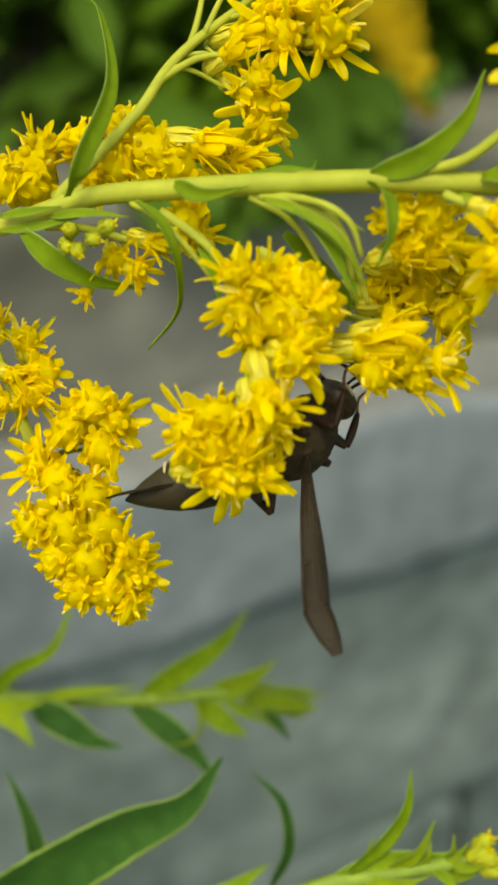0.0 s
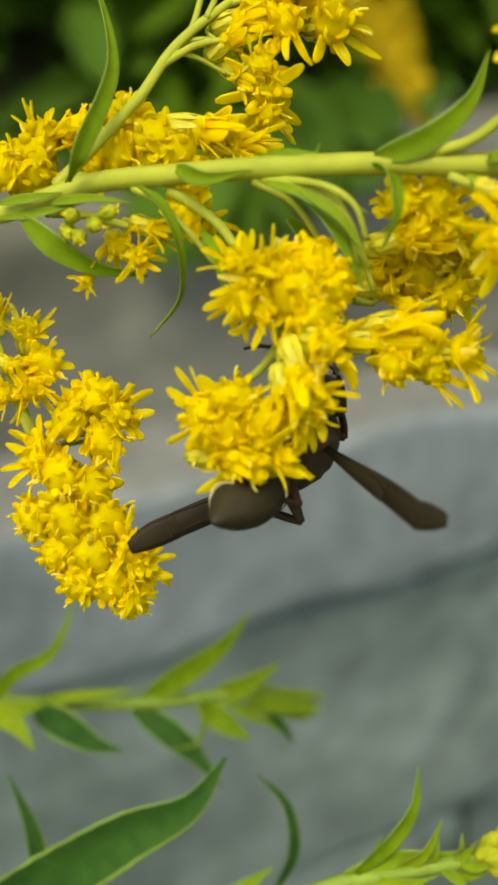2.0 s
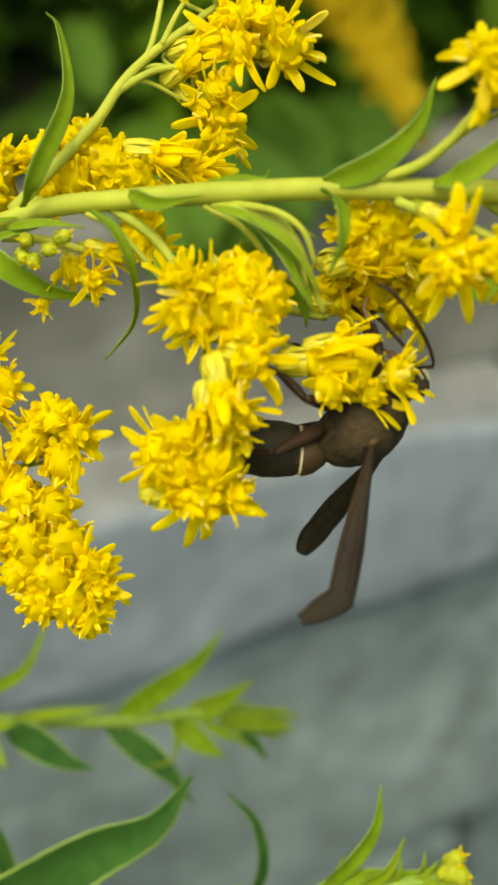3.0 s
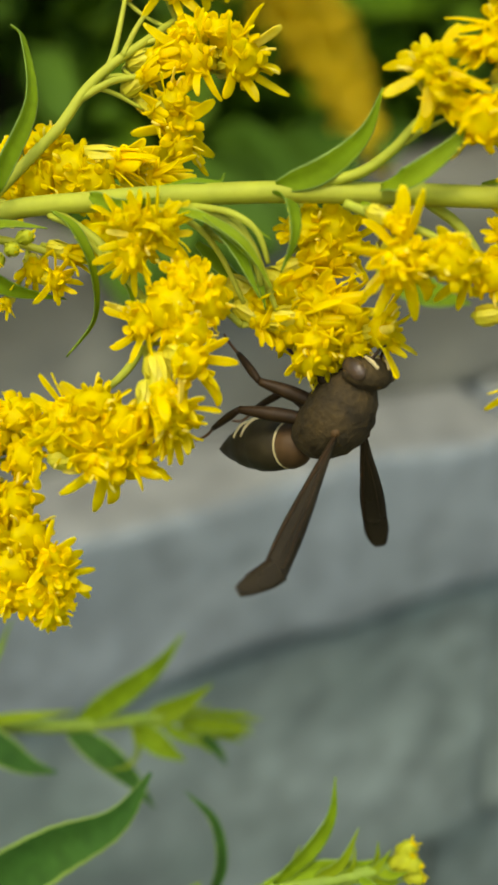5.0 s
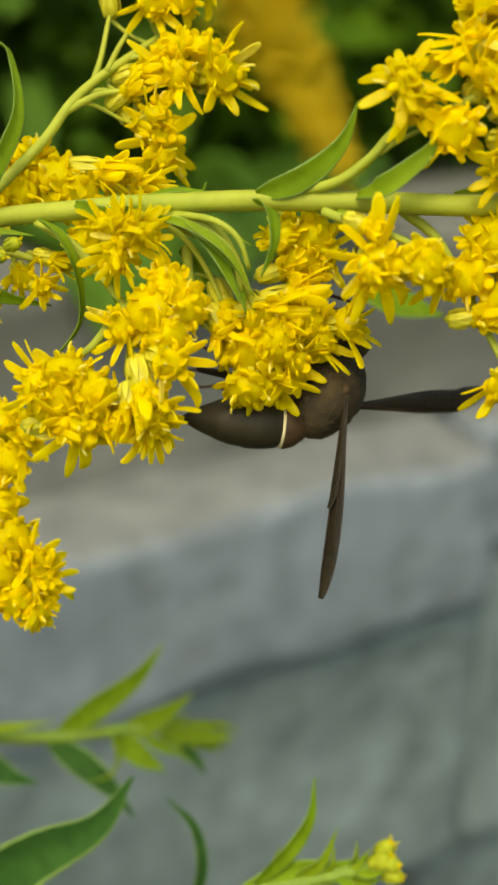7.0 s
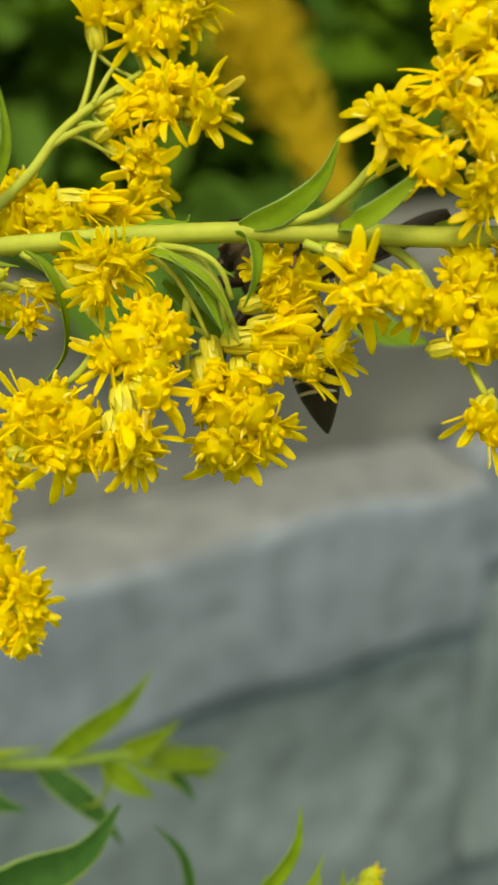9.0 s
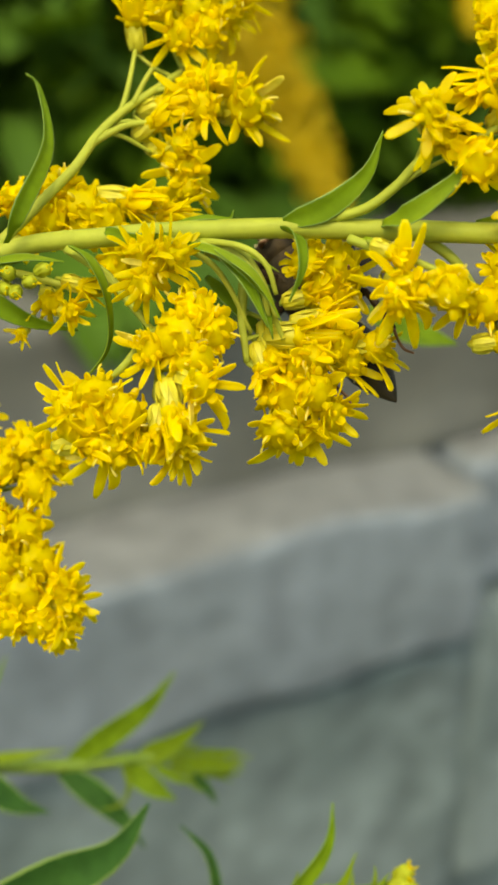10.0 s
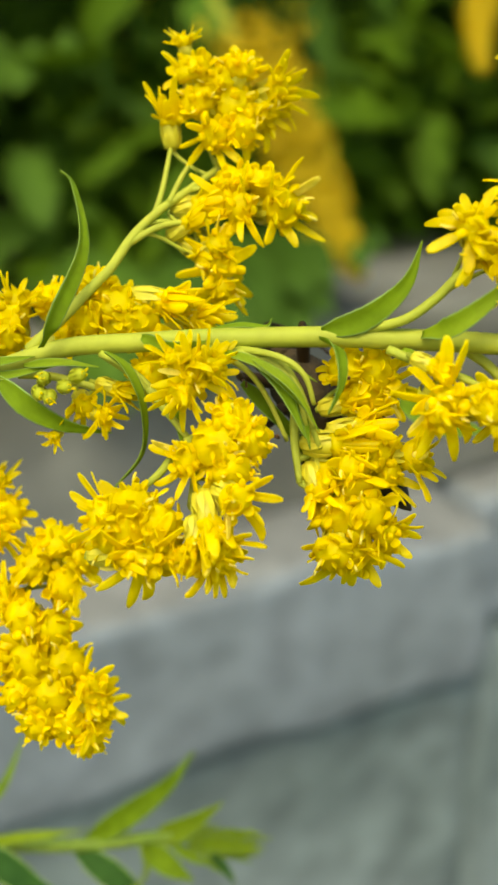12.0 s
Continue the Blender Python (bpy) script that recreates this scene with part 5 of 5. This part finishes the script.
    for t, at, way, back, rear, near, far in rows:
        m = axes(Vector(at) * MM, way, back)
        body.append((t, PLANT @ m))
        turn = m.to_3x3().inverted()
        tail.append((t, axes((-0.0029, 0, 0.0003), -(turn @ Vector(rear).normalized()), (0, 0, 1))))
        for k, (w, s) in enumerate(((near, 1), (far, -1), (near, 1), (far, -1))):
            d = turn @ Vector(w).normalized()
            if k > 1:
                d = d + Vector((-0.02, 0.01, -0.015))
            side = turn @ (Vector((0.85, 0.45, 0.2)) if k in (0, 2) and 6.4 < t < 8.6 else Vector((0, 1, 0.25)))
            if k in (1, 3) and t < 0.3:
                side = turn @ Vector((0.15, 0.1, 1))
            if k in (1, 3) and 2.2 < t < 2.8:
                side = turn @ Vector((0.58, 0.4, -0.75))
            wings[k].append((t, axes(((0.3 - 0.15 * (k > 1)) * MM, 1.5 * s * MM, 1.95 * MM), d, side)))
    walk(wasp, body)
    walk(abdomen, tail)
    for ob, keys in zip((near_wing, far_wing, near_hind, far_hind), wings):
        walk(ob, keys)

    bends = (((0, -22), (2.5, -20), (3, 40), (3.7, 42), (5.3, 28), (6, 34), (6.4, 6), (8.5, 0), (12, 0)), ((0, 0), (5, 0), (6.2, 4), (6.5, -14), (8, 0), (12, 0)), ((0, 0), (12, 0)), ((0, 0), (12, 0)))
    for (ob, x), keys in zip(wing_tips, bends):
        walk(ob, [(t, pose(x, 0, 0.1 * MM, 0, 0, a)) for t, a in keys])
    # feelers: the ways of the first joint and of the whip, held before the flowers while it feeds
    near_feel = (
        (0, (0.6, 0.4, 0.5), (0.2, 0.5, 0.85)),
        (2.0, (0.6, 0, 0.6), (0.5, -0.2, 0.85)),
        (2.5, (0.95, -0.4, 0.2), (0.6, -0.3, 0.72)),
        (3.0, (0.8, -0.6, 0.1), (-0.45, -0.4, 0.8)),
        (3.7, (0.75, -0.65, -0.1), (0.0, -0.35, 0.94)),
        (5.3, (0.6, 0.1, 0.7), (0.1, 0.5, 0.85)),
        (6.7, (0.6, 0.2, 0.7), (0.1, 0.5, 0.85)),
        (8.3, (0.2, 0.4, 0.8), (-0.3, 0.3, 0.9)),
        (9, (-0.2, 0.5, 0.8), (0.2, 0.6, 0.7)),
        (12, (-0.3, 0.5, 0.8), (0.1, 0.7, 0.6)),
    )
    far_feel = (
        (0, (0.6, 0.5, 0.4), (0.1, 0.7, 0.7)),
        (2.5, (0.5, -0.1, 0.7), (0, 0.2, 0.9)),
        (3.0, (-0.3, -0.8, 0.5), (-0.5, -0.4, 0.75)),
        (3.7, (-0.5, -0.75, 0.4), (-0.8, -0.4, 0.45)),
        (5.3, (0.4, 0.4, 0.7), (0, 0.6, 0.8)),
        (6.7, (0.4, 0.4, 0.7), (0, 0.6, 0.8)),
        (8.3, (0.1, 0.5, 0.8), (-0.3, 0.4, 0.9)),
        (9, (-0.3, 0.6, 0.7), (0, 0.7, 0.6)),
        (12, (-0.4, 0.6, 0.7), (0, 0.8, 0.5)),
    )
    stand = [(t, axes(Vector(at) * MM, way, back).to_3x3()) for t, at, way, back, *rest in rows]
    nod = Matrix.Rotation(radians(18), 3, "Y")
    for ob, s, keys in zip(antennae, (1, -1), (near_feel, far_feel)):
        out = []
        for t, d, whip in keys:
            turn = (min(stand, key=lambda r: abs(r[0] - t))[1] @ nod).inverted()
            out.append((t, axes((1.0 * MM, 0.5 * s * MM, 0.35 * MM), turn @ Vector(d), turn @ Vector(whip))))
        walk(ob, out)
    # legs: knee and ankle; out to the sides while it hangs, then reaching up to grip
    early = (((3.4, 2.6, 3.2), (5.6, 2.9, 1.6)), ((1.2, 3.8, 1.8), (-0.6, 3.9, -0.8)), ((-5.0, 1.8, 3.4), (-5.4, 2.7, -0.4)))
    mid = (((4.0, 2.8, -0.4), (4.8, 2.8, -2.8)), ((0.2, 4.0, -1.0), (-0.8, 3.9, -3.6)), ((-4.4, 3.6, 0.6), (-6.2, 4.0, -1.8)))
    late = (((3.0, 2.6, -3.6), (3.2, 2.2, -6.0)), ((-1.0, 3.5, -3.8), (-1.2, 3.6, -6.4)), ((-3.6, 3.6, -3.6), (-6.6, 3.2, -4.6)))
    climb = (((3.0, 2.4, -3.4), (2.6, 2.0, -6.0)), ((0.0, 2.6, -4.6), (-0.4, 2.6, -7.4)), ((-2.0, 2.6, -4.8), (-2.6, 2.8, -8.0)))
    tuck = (((2.6, 2.2, -2.8), (1.6, 2.0, -4.8)), ((-0.5, 3.2, -2.8), (-1.5, 2.6, -4.8)), ((-3.5, 2.6, -3.4), (-6.8, 2.4, -3.8)))
    for k, (ob, low, hip, thigh) in enumerate(legs):
        upper, lower = [], []
        for t, pair in ((0, early), (2.6, early), (2.9, mid), (3.2, late), (6.1, late), (6.4, climb), (7.6, climb), (8.3, tuck), (12, tuck)):
            knee, ankle = [Vector((q[0], q[1] * (1 if k < 3 else -1), q[2])) for q in pair[k % 3]]
            if k > 2 and 2.8 < t < 8:
                # the far legs stay close to the belly
                knee, ankle = [Vector((q.x, q.y * 0.35, q.z - 2.8)) for q in (knee, ankle)]
            m = axes(hip * MM, knee - hip, (0.9, 0.1, 0.4))
            upper.append((t, m))
            lower.append((t, axes((thigh * MM, 0, 0), m.to_3x3().inverted() @ (ankle - knee), (0.1, 0.3, 0.9))))
        walk(ob, upper)
        walk(low, lower)

    def sway(ob, keys):
        """Seconds, shift in mm, turns in degrees."""
        root = ob.matrix_basis.translation.copy()
        walk(ob, [(t, pose(root.x + x * MM, root.y + y * MM, root.z + z * MM, rx, ry, rz)) for t, x, y, z, rx, ry, rz in keys])

    sway(hang_a, [(0, 1.5, 0.0, -4.3, 0, 0, 0), (2, 1.5, 0.0, -4.6, 0, 0, 0), (2.5, 1.1, 0.0, -4.2, 0, 0, 0), (3, 0.8, 0.0, -4.0, 0, 0, 0), (3.7, 1.1, 0.0, -3.2, 0, 0, 0), (5.3, 0.0, 0.0, 0.0, 0, 0, 0), (12, 0.0, 0.0, 0.0, 0, 0, 0)])
    sway(hang_b, [(0, 1.9, 0.0, -0.7, 0, 0, 0), (1, 2.1, 0.0, 0.4, 0, 0, 0), (2, 2.4, 0.0, -0.2, 0, 0, 0), (2.5, 1.4, 0.0, 0.0, 0, 0, 0), (3, 1.4, 0.0, 0.4, 0, 0, 0), (3.7, 1.6, 0.0, 0.7, 0, 0, 0), (5.3, 0.2, 0.0, 0.0, 0, 0, 0), (12, 0.0, 0.0, 0.0, 0, 0, 0)])
    sway(hang_e, [(0, 1.0, 0.0, 0.0, 0, 0, 0), (0.5, 2.0, 0.0, 0.8, 0, 0, 0), (1, 3.1, 0.0, 1.6, 0, 0, 0), (2, 2.9, 0.0, 0.0, 0, 0, 0), (2.5, 1.2, 0.0, 0.0, 0, 0, 0), (3, 1.2, 0.0, 0.4, 0, 0, 0), (3.7, 1.9, 0.0, -0.3, 0, 0, 0), (5.3, 0.0, 0.0, 0.0, 0, 0, 0), (12, 0.0, 0.0, 0.0, 0, 0, 0)])
    sway(hang_c, [(0, 3.5, 0.0, -3.4, 0, 0, 0), (1, 5.6, 0.0, -2.8, 0, 0, 0), (2, 4.3, 0.0, -3.2, 0, 0, 0), (2.5, 4.5, 0.0, -2.5, 0, 0, 0), (3, 4.4, 0.0, -4.3, 0, 0, 0), (3.7, 3.8, 0.0, -3.3, 0, 0, 0), (5.3, 0.4, 0.0, -2.0, 0, 0, 0), (6, 0.0, 0.0, -0.4, 0, 0, 0), (8.3, 0.0, 0.0, 0.0, 0, 0, 0), (12, 0.0, 0.0, 0.0, 0, 0, 0)])
    sway(row_d, [(0, -1.8, 0.0, -3.3, 0, 0, 0), (1, -2.0, 0.0, -3.2, 0, 0, 0), (2, -1.0, 0.0, -3.7, 0, 0, 0), (2.5, -1.6, 0.0, -3.7, 0, 0, 0), (3, -1.9, 0.0, -3.7, 0, 0, 0), (3.7, 0.3, 0.0, -2.9, 0, 0, 0), (5.3, 0.5, 0.0, -0.8, 0, 0, 0), (6, 0.6, 0.0, -0.7, 0, 0, 0), (6.7, 0.0, 0.0, -0.2, 0, 0, 0), (8.3, -1.2, 0.0, 0.0, 0, 0, 0), (9, 0.0, 0.0, 0.0, 0, 0, 0), (12, 0.0, 0.0, 0.0, 0, 0, 0)])
    sway(low_d, [(0, -3.3, 4.5, -1.9, 0, -70, 0), (2.5, -3.7, 4.5, -1.3, 0, -70, 0), (3.7, -3.8, 4.5, -0.3, 0, -65, 0), (5.3, -4.8, 0.0, 0.8, 0, -35, 0), (6, -4.3, 0.0, 0.8, 0, -30, 0), (6.7, -3.6, 0.0, 2.2, 0, -15, 0), (8.3, -2.8, 0.0, 2.8, 0, 6, 0), (9, -2.1, 0.0, 0.9, 0, 4, 0), (9.5, -1.5, 0.0, 1.3, 0, 2, 0), (10.5, -1.0, 0.0, 1.7, 0, 0, 0), (12, 0.0, 0.0, 0.7, 0, 0, 0)])


motions()
